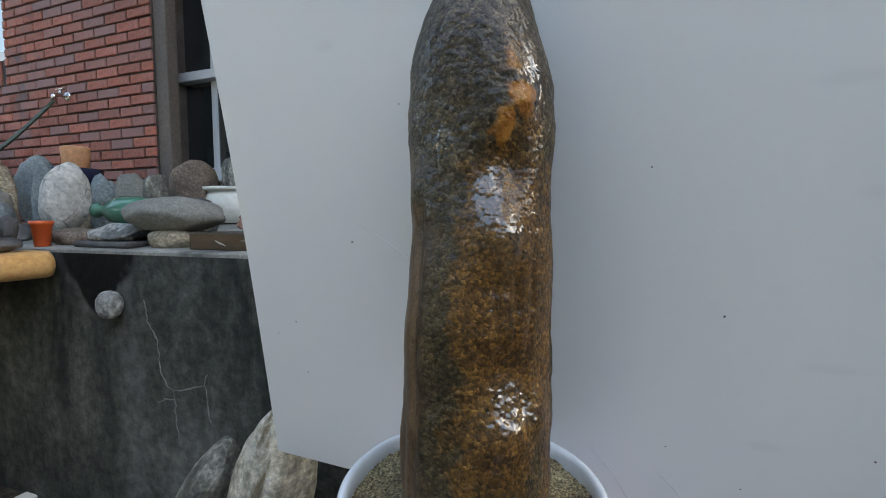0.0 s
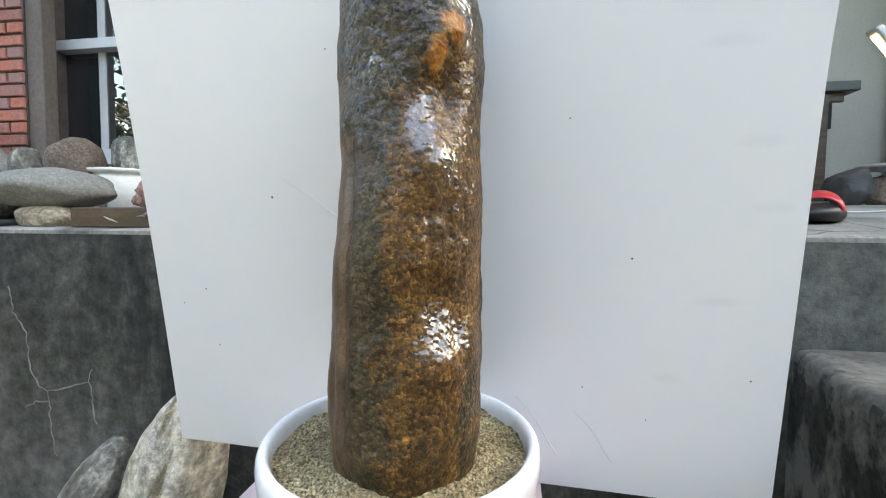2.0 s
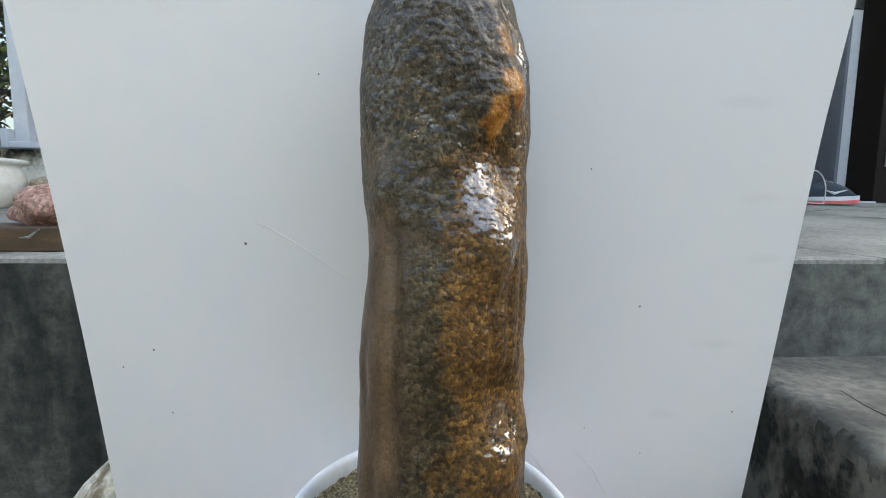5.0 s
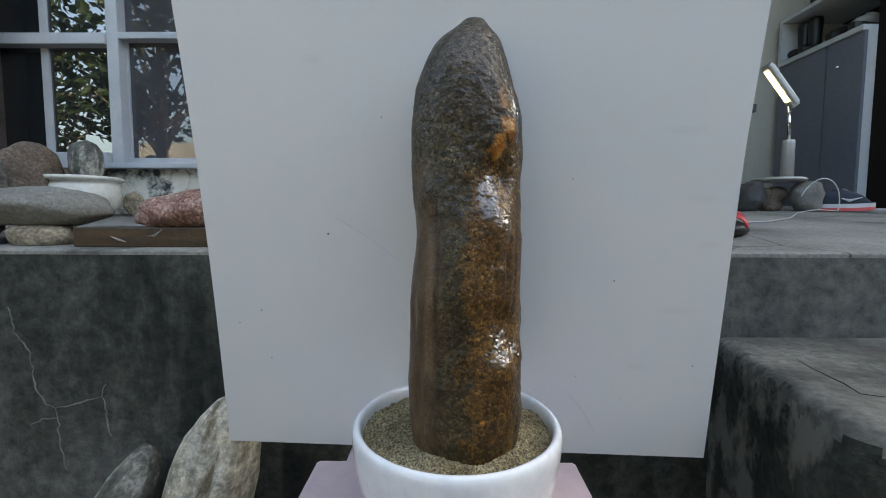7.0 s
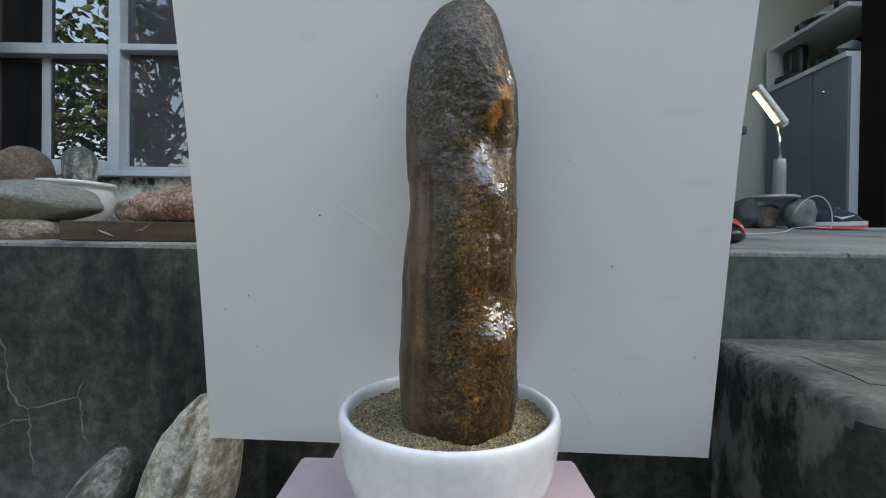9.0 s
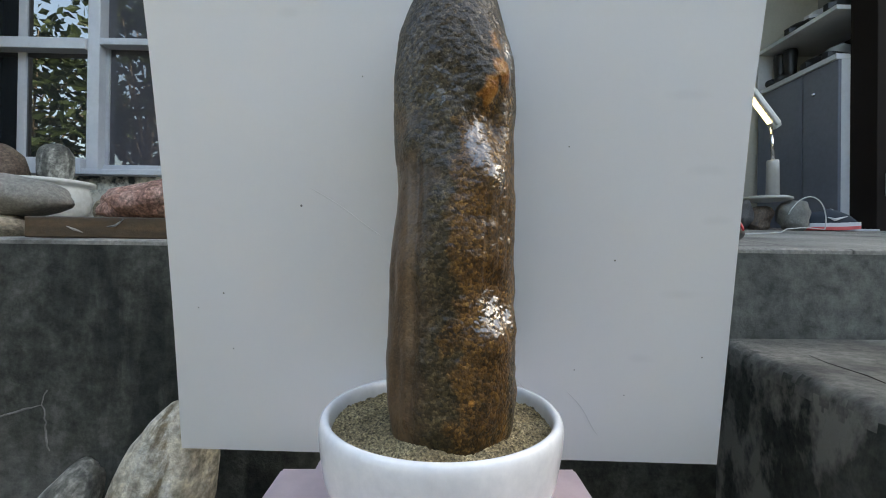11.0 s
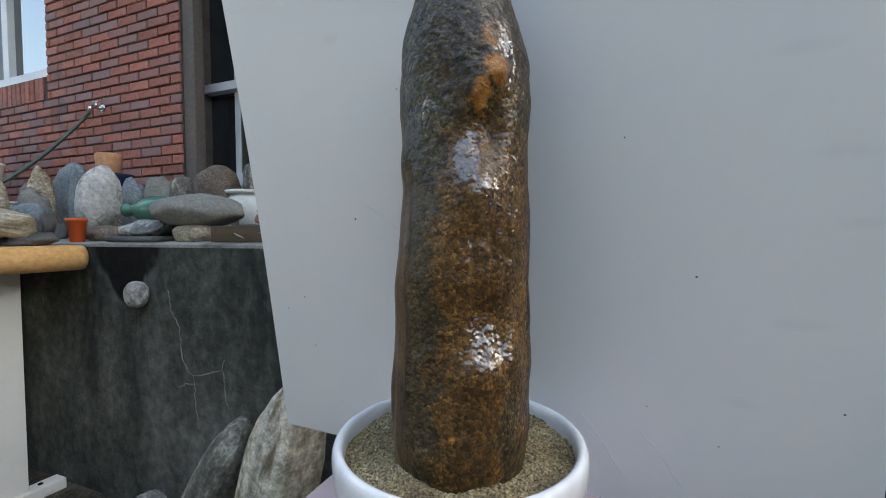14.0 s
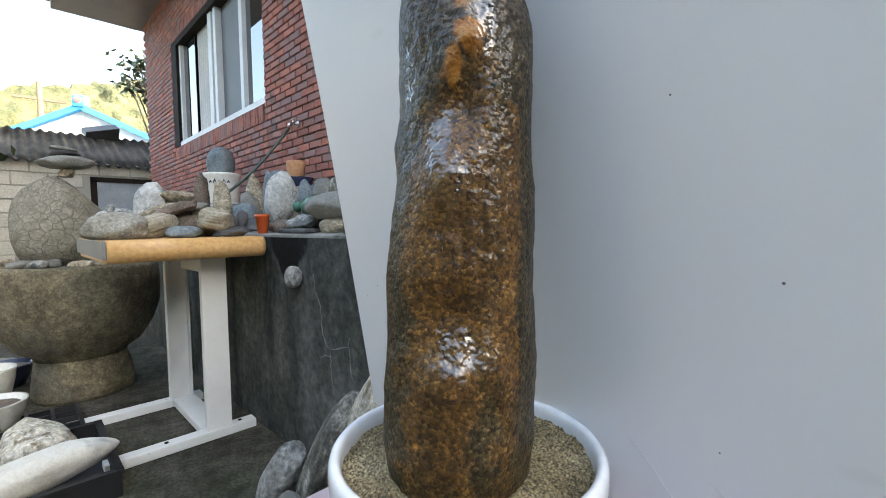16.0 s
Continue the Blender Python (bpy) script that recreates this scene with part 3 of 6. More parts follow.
def rock_mesh(size, seed, rough=0.2, flat=0.25, detail=4, fine=0.02):
    """A water-worn stone of that size, resting on z = 0."""
    bm = bmesh.new()
    bmesh.ops.create_icosphere(bm, subdivisions=detail, radius=1)
    off = Vector((seed * 7.13, seed * 3.7, seed * 1.9))
    for v in bm.verts:
        p = v.co.copy()
        k = 1 + rough * noise.noise(p * 0.9 + off) * 1.6 + rough * 0.6 * noise.noise(p * 2.1 + off) + rough * 0.25 * noise.noise(p * 4.3 + off) + fine * noise.noise(p * 9 + off)
        p = Vector([math.copysign(abs(c) ** 0.88, c) for c in p]) * k
        v.co = p
    # faces worn flat by the river
    rnd = random.Random(int(seed * 91))
    for _ in range(7 if rough > 0.05 else 0):
        way = Vector((rnd.gauss(0, 1), rnd.gauss(0, 1), rnd.gauss(0, 1))).normalized()
        reach = max(v.co.dot(way) for v in bm.verts) * rnd.uniform(0.74, 0.92)
        for v in bm.verts:
            over = v.co.dot(way) - reach
            if over > 0:
                v.co -= way * over * 0.72
    lo = Vector([min(v.co[i] for v in bm.verts) for i in range(3)])
    hi = Vector([max(v.co[i] for v in bm.verts) for i in range(3)])
    for v in bm.verts:
        q = Vector([(v.co[i] - lo[i]) / (hi[i] - lo[i]) - 0.5 for i in range(3)])
        q.z = max(q.z, -0.5 + flat * 0.25) + flat * 0.125
        v.co = Vector((q.x * size[0], q.y * size[1], (q.z + 0.5 - flat * 0.125 - flat * 0.125) * size[2] / (1 - flat * 0.25)))
    lowest = min(v.co.z for v in bm.verts)
    for v in bm.verts:
        v.co.z -= lowest
    return bm


def rock(name, mat, label, at, size, turn=(0, 0, 0), seed=1, group="", rough=0.2, flat=0.25, detail=4, category="stone"):
    return thing(name, rock_mesh(size, seed, rough, flat, detail), mat, label, category, at, turn, group, smooth=True)


def floor_z(y):
    """The terrace rises towards the house."""
    return 0.795 + 0.094 * (y - 0.795)


# ---------------------------------------------------------------- ground and terrace
bm = bmesh.new()
bmesh.ops.create_grid(bm, x_segments=2, y_segments=2, size=400)
thing("ground", bm, "ground", "dark damp mossy concrete yard", "ground", kind="structure")

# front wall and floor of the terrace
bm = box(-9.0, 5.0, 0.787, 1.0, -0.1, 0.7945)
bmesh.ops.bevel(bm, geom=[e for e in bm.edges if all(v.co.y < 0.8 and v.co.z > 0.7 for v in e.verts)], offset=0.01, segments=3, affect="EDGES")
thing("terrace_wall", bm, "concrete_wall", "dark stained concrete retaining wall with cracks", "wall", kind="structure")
bm = bmesh.new()
prof = [(0.7868, 0.785), (0.787, 0.7925), (0.791, 0.7958), (0.803, 0.7972), (0.82, floor_z(0.82) + 0.0005), (2.4, floor_z(2.4)), (7.0, floor_z(2.4)), (7.0, 0.75), (1.02, 0.75), (1.01, 0.785)]
a = [bm.verts.new((-9.0, y, z)) for y, z in prof]
b = [bm.verts.new((5.0, y, z)) for y, z in prof]
for i in range(len(prof)):
    j = (i + 1) % len(prof)
    bm.faces.new((a[i], b[i], b[j], a[j]))
bm.faces.new(a[::-1]), bm.faces.new(b)
bmesh.ops.recalc_face_normals(bm, faces=bm.faces)
thing("terrace_floor", bm, "concrete_top", "worn grey concrete terrace floor", "floor", kind="structure")

# low step in front of the entrance: its outer edge runs a little askew
bm = bmesh.new()
inner = [((0.55, 0.786), (0.4765, 0.393), (-0.986, 0.168), 90), ((0.4765, 0.393), (1.9, 0.35), (-0.03, -1.0), 260)]
path = []
for k, (p, q, out, count) in enumerate(inner):
    p, q, out = Vector((*p, 0)), Vector((*q, 0)), Vector((*out, 0)).normalized()
    if k:
        before = Vector((*inner[0][2], 0)).normalized()
        path += [(p, before.lerp(out, h / 7).normalized()) for h in range(1, 7)]
    path += [(p.lerp(q, h / count), out) for h in range(count + 1)]
sheets = [(0.05, -0.05), (0.05, 0.15), (0.05, 0.3), (0.05, 0.38), (0.05, 0.43), (0.05, 0.46), (0.05, 0.48), (0.05, 0.495), (0.05, 0.51), (0.05, 0.522), (0.05, 0.534), (0.05, 0.545), (0.05, 0.555), (0.05, 0.564), (0.05, 0.572), (0.0485, 0.585), (0.045, 0.594), (0.038, 0.6005), (0.027, 0.6035), (0.012, 0.6045), (0.0, 0.605)]
rows = []
for k, (out_by, z) in enumerate(sheets):
    row = []
    for p, out in path:
        at = p + out * out_by + Vector((0, 0, z))
        worn = 0.0 if k in (0, len(sheets) - 1) else 0.0028 * noise.noise(at * 22) + 0.0016 * noise.noise(at * 70)
        row.append(bm.verts.new(at + (out * 0.8 + Vector((0, 0, 0.6 if 13 <= k else 0))) * worn))
    rows.append(row)
for k, (a, b) in enumerate(zip(rows, rows[1:])):
    for i in range(len(path) - 1):
        f = bm.faces.new((a[i], a[i + 1], b[i + 1], b[i]))
        f.smooth = True
        f.material_index = 1 if a[i].co.z + 0.045 * noise.noise(a[i].co * 14) + 0.025 * noise.noise(a[i].co * 48) < 0.574 else 0
bm.faces.new(rows[-1] + [bm.verts.new((1.9, 0.786, 0.605))])
bmesh.ops.recalc_face_normals(bm, faces=bm.faces)
step = thing("entrance_step", bm, "step_top", "weathered concrete step with mould-blackened side", "step", kind="structure")
step.data.materials.append(M["step_side"])
part("crack", rod([(0.565, 0.64, 0.605), (0.55, 0.59, 0.605), (0.541, 0.514, 0.605), (0.529, 0.476, 0.605), (0.56, 0.462, 0.605), (0.66, 0.45, 0.605)], [0.0005, 0.0009, 0.0012, 0.001, 0.0009, 0.0004], 6), "dark_frame", step, "thin dark crack")
terrace_wall = bpy.data.objects["terrace_wall"]
for line in ([(-1.092, 0.668), (-1.088, 0.63), (-1.082, 0.608), (-1.066, 0.585), (-1.052, 0.558), (-1.048, 0.5), (-1.04, 0.463), (-1.02, 0.44), (-0.999, 0.428), (-0.998, 0.38), (-0.994, 0.345), (-0.984, 0.281)],
             [(-0.999, 0.43), (-0.96, 0.437), (-0.926, 0.449), (-0.893, 0.457), (-0.884, 0.487)], [(-0.893, 0.457), (-0.885, 0.414), (-0.877, 0.363)], [(-1.06, 0.39), (-1.03, 0.405), (-0.996, 0.405)]):
    line = [(p[0] + (q[0] - p[0]) * u / 5, p[1] + (q[1] - p[1]) * u / 5) for p, q in zip(line, line[1:]) for u in range(5)] + [line[-1]]
    fill = [(x + 0.009 * noise.noise(Vector((x, 0, z)) * 60), 0.7875, z + 0.004 * noise.noise(Vector((z, 5, x)) * 60)) for x, z in line]
    part("filled_crack", rod(fill, [0.0021 + 0.0014 * noise.noise(Vector(p) * 40) for p in fill], 6), "crack_fill", terrace_wall, "pale mineral crust along a crack")

# ---------------------------------------------------------------- the subject
LEVELS = [(0.52, -0.076, 0.400, 0.060, 0.064), (0.57, -0.077, 0.400, 0.068, 0.070), (0.62, -0.077, 0.400, 0.075, 0.075), (0.67, -0.077, 0.402, 0.0755, 0.075), (0.72, -0.0765, 0.404, 0.073, 0.071),
          (0.78, -0.076, 0.406, 0.0725, 0.071), (0.84, -0.0755, 0.407, 0.0715, 0.066), (0.90, -0.076, 0.410, 0.0715, 0.056), (0.96, -0.075, 0.411, 0.0725, 0.052), (1.01, -0.076, 0.411, 0.0705, 0.054),
          (1.035, -0.079, 0.411, 0.064, 0.052), (1.065, -0.078, 0.412, 0.055, 0.047), (1.09, -0.075, 0.413, 0.046, 0.040), (1.108, -0.071, 0.414, 0.034, 0.030), (1.118, -0.068, 0.414, 0.022, 0.020), (1.125, -0.066, 0.414, 0.006, 0.006)]


def level(z):
    for p, q in zip(LEVELS, LEVELS[1:]):
        if z <= q[0]:
            u = (z - p[0]) / (q[0] - p[0])
            return [a + (b - a) * u for a, b in zip(p[1:], q[1:])]
    return LEVELS[-1][1:]


def bell(v, mid, wide):
    return math.exp(-((v - mid) / wide) ** 2)


def ease(v, a, b):
    u = min(1, max(0, (v - a) / (b - a)))
    return u * u * (3 - 2 * u)


def main_stone():
    verts, faces, zone, gloss_tone = [], [], [], []
    sides, count = 330, 560
    for i in range(count + 1):
        u = i / count
        z = 0.52 + 0.605 * (1 - (1 - u) ** 1.25)
        cx, cy, rx, ry = [sum(level(min(max(z + d, 0.52), 1.125))[k] for d in (-0.014, -0.007, 0, 0.007, 0.014)) / 5 for k in range(4)]
        fade = min(1, (1.125 - z) / 0.03)
        for j in range(sides):
            a = 2 * math.pi * j / sides
            deg = 360 * j / sides
            c, s = math.cos(a), math.sin(a)
            c, s = math.copysign(abs(c) ** 0.95, c), math.copysign(abs(s) ** 0.95, s)
            p = Vector((cx + rx * c, cy + ry * s, z))
            n = Vector((c, s, 0)).normalized()
            big, mid, small = noise.noise(p * 11), noise.noise(p * 25), noise.noise(p * 62)
            # zones
            edge = deg + 10 * mid + 9 * small
            flank = ease(edge, 150, 165) * (1 - ease(edge, 226, 262)) * (1 - ease(z + 0.05 * mid + 0.03 * small, 0.84, 0.96))
            rust = ease(edge, 258, 276) * (1 - ease(edge, 350, 372)) * (1 - ease(z + 0.03 * mid, 0.895, 0.955))
            rust *= 1 - 0.45 * ease(edge, 318, 334) * (1 - ease(edge, 336, 352)) - 0.35 * (1 - ease(z + 0.04 * big, 0.62, 0.69))
            rust = max(rust, 0.55 * bell(deg, 318, 26) * ease(z, 0.9, 0.93) * (1 - ease(z, 1.02, 1.06)))
            amber = max(bell(deg, 309 + 8 * small, 12) * bell(z, 0.978, 0.017), 0.9 * bell(deg, 296 + 6 * small, 8) * bell(z, 0.955, 0.02), 0.5 * bell(deg, 304 + 9 * mid, 9) * bell(z, 1.012, 0.03))
            amber = max(amber, 0.6 * bell(deg, 283, 3.5) * bell(z, 0.628, 0.005))
            # highlights placed by hand: coat is strongest where glints should sit
            glint = max(0.92 * bell(deg, 288 + 6 * mid, 11) * bell(z, 0.895, 0.033), 0.75 * bell(deg, 304 + 8 * small, 13) * bell(z, 0.853, 0.03), bell(deg, 309, 27) * bell(z, 0.713, 0.023), 0.8 * bell(deg, 322, 13) * bell(z, 1.0, 0.04), 0.4 * bell(deg, 258, 20) * bell(z, 0.95, 0.08), 0.3 * bell(deg, 322, 22) * bell(z, 0.88, 0.07), 0.16)
            zone.append((rust, flank, amber, 1.0))
            gloss_tone.append((glint, ease(z + 0.03 * big, 0.93, 1.02), 0.0, 1.0))
            # relief
            coarse = 1 - 0.6 * flank
            d = 0.0035 * big + 0.0022 * mid + 0.0006 * small
            d += coarse * (0.0007 * noise.noise(p * 95) + 0.00028 * noise.noise(p * 190) + 0.00012 * noise.noise(p * 340))
            front = bell(deg, 297, 19)
            d += 0.004 * front * bell(z, 0.975, 0.03) + 0.0065 * bell(deg, 311, 10) * bell(z, 0.976, 0.015) + 0.003 * bell(deg, 297, 8) * bell(z, 0.953, 0.018) + 0.003 * bell(deg, 305, 8) * bell(z, 1.01, 0.03)
            d -= 0.0095 * front * bell(z, 0.922, 0.021) + 0.004 * bell(deg, 307, 6) * bell(z, 0.925, 0.025)
            d += 0.0075 * front * bell(z, 0.862, 0.026)
            d -= 0.004 * bell(deg, 330, 28) * bell(z, 0.745, 0.05) + 0.003 * bell(deg, 190, 23) * bell(z, 0.86, 0.05)
            low = bell(deg, 304, 20)
            d += 0.0085 * low * bell(z, 0.686, 0.019) - 0.008 * low * bell(z, 0.744, 0.022)
            d += 0.004 * bell(deg, 336, 9) * bell(z, 0.70, 0.018) - 0.003 * bell(deg, 322, 5) * bell(z, 0.715, 0.02)
            # shoulder and hollow at the flank's upper end, scallops and the crease along its front edge
            d += 0.0035 * bell(deg, 226, 15) * bell(z, 0.895, 0.03) - 0.002 * bell(deg, 222, 18) * bell(z, 0.84, 0.035)
            d -= 0.0045 * bell(deg, 217, 9) * bell(z, 0.645, 0.05) + 0.003 * bell(deg, 205, 8) * bell(z, 0.75, 0.04)
            crease = deg - 240 - 7 * noise.noise(Vector((0, 0, z * 9)))
            d += (0.002 * bell(crease, 6, 7) - 0.0024 * bell(crease, -5, 6)) * (1 - ease(z, 0.87, 0.93)) * ease(z, 0.58, 0.66)
            # long shallow runnels down the ochre side
            d -= 0.0018 * (bell(deg + 4 * big, 312, 3) + bell(deg + 5 * mid, 326, 3) + bell(deg + 5 * big, 296, 2.5)) * bell(z, 0.80, 0.05)
            verts.append(tuple(p + n * d * fade))
    for i in range(count):
        for j in range(sides):
            k = (j + 1) % sides
            faces.append((i * sides + j, i * sides + k, (i + 1) * sides + k, (i + 1) * sides + j))
    faces.append(tuple(range(sides))[::-1])
    faces.append(tuple(count * sides + j for j in range(sides)))
    me = bpy.data.meshes.new("viewing_stone")
    me.from_pydata(verts, [], faces)
    me.polygons.foreach_set("use_smooth", [True] * len(me.polygons))
    for name, values in (("zone", zone), ("gloss_tone", gloss_tone)):
        layer = me.attributes.new(name, "FLOAT_COLOR", "POINT")
        layer.data.foreach_set("color", [q for row in values for q in row])
    me.materials.append(M["river_stone"])
    return tagged(new("viewing_stone", me), "tall wet brown river stone set upright in sand", "stone")


main_stone()
POT = (-0.087, 0.424)
pot = thing("flower_pot", None, None, "round white glazed ceramic pot on a stool", "pot", at=(POT[0], POT[1], 0))
part("body", lathe([(0.075, 0.452), (0.083, 0.452), (0.085, 0.458), (0.1, 0.463), (0.118, 0.478), (0.131, 0.5), (0.139, 0.525), (0.143, 0.55), (0.1447, 0.566), (0.1451, 0.575), (0.1446, 0.581), (0.1432, 0.5855),
                    (0.1408, 0.5882), (0.138, 0.5888), (0.1352, 0.5875), (0.133, 0.584), (0.132, 0.578), (0.131, 0.57), (0.131, 0.55), (0.12, 0.51), (0.05, 0.5)], 112), "white_glaze", pot, smooth=True)
bm = bmesh.new()
N = 190
grid = {}
for i in range(N + 1):
    for j in range(N + 1):
        x, y = (i / N - 0.5) * 2, (j / N - 0.5) * 2
        # a square folded on to a disc
        px, py = x * math.sqrt(1 - y * y / 2) * 0.1312, y * math.sqrt(1 - x * x / 2) * 0.1312
        r = math.hypot(px, py)
        p = Vector((px, py, 0))
        z = 0.5705 + 0.004 * noise.noise(p * 22) + 0.0024 * noise.noise(p * 80) + 0.0028 * abs(noise.noise(p * 190)) + 0.0018 * noise.noise(p * 330) - 0.006 * max(0, noise.noise(p * 55 + Vector((3, 1, 0))) - 0.42) + 0.007 * math.exp(-((math.hypot(px - 0.012, py + 0.022) - 0.07) / 0.02) ** 2)
        grid[i, j] = bm.verts.new((px, py, z))
for i in range(N):
    for j in range(N):
        bm.faces.new((grid[i, j], grid[i + 1, j], grid[i + 1, j + 1], grid[i, j + 1]))
thing("sand_bed", bm, "sand", "coarse damp beige sand filling the pot", "sand", at=(POT[0], POT[1], 0), kind="stuff", smooth=True)

# stool of mauve plastic under pot and board
stool = thing("stool", None, None, "mauve plastic stool under the white pot", "stool", at=(-0.1015, 0.385, 0))
bm = box(-0.2235, 0.2235, -0.215, 0.215, 0.425, 0.452)
bmesh.ops.bevel(bm, geom=[e for e in bm.edges if abs(e.verts[0].co.z - e.verts[1].co.z) > 0.01], offset=0.05, segments=6, affect="EDGES")
bmesh.ops.bevel(bm, geom=[e for e in bm.edges if all(v.co.z > 0.45 for v in e.verts)], offset=0.006, segments=2, affect="EDGES")
part("top", bm, "pink_plastic", stool, smooth=False)
for sx in (-1, 1):
    for sy in (-1, 1):
        part("leg", rod([(sx * 0.17, sy * 0.165, 0.426), (sx * 0.2, sy * 0.19, 0.0)], [0.026, 0.02], 12), "pink_plastic", stool, smooth=True)

# white sheet that leans forward against the stone, its foot on the stool
def sheet_y(x, z):
    return 0.6668 - 0.0313 * x - 0.1811 * z


bm = bmesh.new()
cols, rws = 24, 30
g = {}
for side in (0, 1):
    for i in range(cols + 1):
        for j in range(rws + 1):
            u, v = i / cols, j / rws
            z = 0.457 - 0.012 * u + v * 0.9
            left, right = -0.502 + 0.012 * math.sin(v * math.pi) * 0.8, 0.358 - 0.02 * min(v * 1.7, 1)
            x = left + (right - left) * u
            g[side, i, j] = bm.verts.new((x, sheet_y(x, z) + side * 0.006, z))
for i in range(cols):
    for j in range(rws):
        bm.faces.new((g[0, i, j], g[0, i + 1, j], g[0, i + 1, j + 1], g[0, i, j + 1]))
        bm.faces.new((g[1, i, j + 1], g[1, i + 1, j + 1], g[1, i + 1, j], g[1, i, j]))
for i in range(cols):
    bm.faces.new((g[1, i, 0], g[1, i + 1, 0], g[0, i + 1, 0], g[0, i, 0]))
    bm.faces.new((g[0, i, rws], g[0, i + 1, rws], g[1, i + 1, rws], g[1, i, rws]))
for j in range(rws):
    bm.faces.new((g[0, 0, j], g[0, 0, j + 1], g[1, 0, j + 1], g[1, 0, j]))
    bm.faces.new((g[1, cols, j], g[1, cols, j + 1], g[0, cols, j + 1], g[0, cols, j]))
board = thing("backdrop_board", bm, "board", "scuffed white board leaning behind the stone", "board")

for x0, z0, x1, z1 in ((-0.28, 0.87, -0.17, 0.80), (0.03, 0.585, 0.10, 0.492), (0.11, 0.565, 0.17, 0.49)):
    pts = [(x0 + (x1 - x0) * u + 0.004 * math.sin(u * 5), z0 + (z1 - z0) * u) for u in (i / 12 for i in range(13))]
    part("scratch", rod([(x, sheet_y(x, z) + 0.0002, z) for x, z in pts], [0.0002] + [0.0008] * 11 + [0.0002], 6), "scratch_grey", board, "fine grey scratch")

# ---------------------------------------------------------------- the house
BRICK_Y, CORNER, END = 1.55, -2.03, -7.2
WX0, WX1, WZ0, WZ1 = -5.88, -3.22, 1.815, 3.06
house_wall = thing("house_wall", None, None, "red brick house wall with dark joints", "wall", at=(0, 0, 0), kind="structure")
bm = box(END, WX0, BRICK_Y + 0.006, BRICK_Y + 0.25, 0.7, 4.0)
box(WX1, CORNER, BRICK_Y + 0.006, BRICK_Y + 0.25, 0.7, 4.0, bm=bm)
box(WX0, WX1, BRICK_Y + 0.006, BRICK_Y + 0.25, 0.7, WZ0, bm=bm)
box(WX0, WX1, BRICK_Y + 0.006, BRICK_Y + 0.25, WZ1, 4.0, bm=bm)
box(END, END + 0.25, BRICK_Y + 0.25, 6.0, 0.7, 4.0, bm=bm)
part("mortar", bm, "mortar", house_wall, "dark recessed mortar")

# window in the brick wall
w1 = thing("window_1", None, None, "white-framed sliding house window with pale curtain", "window", kind="structure")
bm = box(WX0, WX0 + 0.2, BRICK_Y - 0.0, BRICK_Y + 0.16, WZ0, WZ1)
box(WX0 + 0.2, WX1, BRICK_Y + 0.0, BRICK_Y + 0.16, WZ1 - 0.07, WZ1, bm=bm)
part("outer_frame", bm, "dark_frame", w1)
bm = box(WX0 + 0.2, WX1, BRICK_Y + 0.01, BRICK_Y + 0.14, WZ0, WZ0 + 0.05)
part("window_sill", bm, "white_paint", w1)
for x, w in ((WX0 + 0.2, 0.06), (-4.62, 0.1), (-4.46, 0.07), (-3.79, 0.07), (WX1 - 0.04, 0.04)):
    part("sash", box(x, x + w, BRICK_Y + 0.03, BRICK_Y + 0.1, WZ0 + 0.05, WZ1 - 0.07, 0.004), "white_paint", w1)
for x0, x1 in ((WX0 + 0.26, -5.2), (-3.72, WX1 - 0.04)):
    part("pane", box(x0, x1, BRICK_Y + 0.07, BRICK_Y + 0.076, WZ0 + 0.05, WZ1 - 0.07), "glass", w1)
part("pane", box(-4.39, -3.79, BRICK_Y + 0.09, BRICK_Y + 0.096, WZ0 + 0.05, WZ1 - 0.07), "screen", w1, "grey insect screen")
bm = bmesh.new()
cols = 60
lo = [bm.verts.new((-5.2 + 0.58 * i / cols, BRICK_Y + 0.1 + 0.012 * math.sin(i * 0.9), WZ0 + 0.05)) for i in range(cols + 1)]
hi = [bm.verts.new((v.co.x, v.co.y, WZ1 - 0.07)) for v in lo]
for i in range(cols):
    bm.faces.new((lo[i], lo[i + 1], hi[i + 1], hi[i]))
thing("curtain", bm, "curtain", "pale pleated curtain behind the house window", "curtain", smooth=True)

# recessed glazed front beside it
GY = 1.70
w2 = thing("window_2", None, None, "silver aluminium window front with dark glass", "window", kind="structure")
bm = box(-2.03, -1.948, BRICK_Y + 0.012, BRICK_Y + 0.07, 0.85, 3.7, 0.004)
thing("trim", bm, "brown_trim", "brown corner pilaster beside the window", "trim", kind="structure")
part("jamb", box(-2.2, -2.15, GY - 0.03, GY + 0.06, 1.14, 2.45, 0.003), "brown_trim", w2, "brown jamb")
part("head", box(-2.2, 0.6, GY - 0.03, GY + 0.08, 2.45, 2.55), "aluminium", w2)
part("sill", box(-2.2, -1.54, GY - 0.035, GY + 0.08, 1.075, 1.142, 0.003), "aluminium", w2)
part("sill", box(-1.54, 0.6, GY - 0.035, GY + 0.08, 1.075, 1.098, 0.003), "aluminium", w2)
part("transom", box(-2.15, -1.54, GY - 0.02, GY + 0.06, 1.592, 1.638, 0.003), "aluminium", w2)
part("transom", box(-1.49, 0.54, GY - 0.01, GY + 0.06, 1.617, 1.645, 0.003), "aluminium", w2)
part("mullion", box(-1.54, -1.49, GY - 0.008, GY + 0.05, 1.098, 2.45, 0.003), "aluminium", w2)
for x in (-0.75, 0.0, 0.54):
    part("mullion", box(x, x + 0.05, GY - 0.025, GY + 0.065, 1.098, 2.45, 0.003), "aluminium", w2)
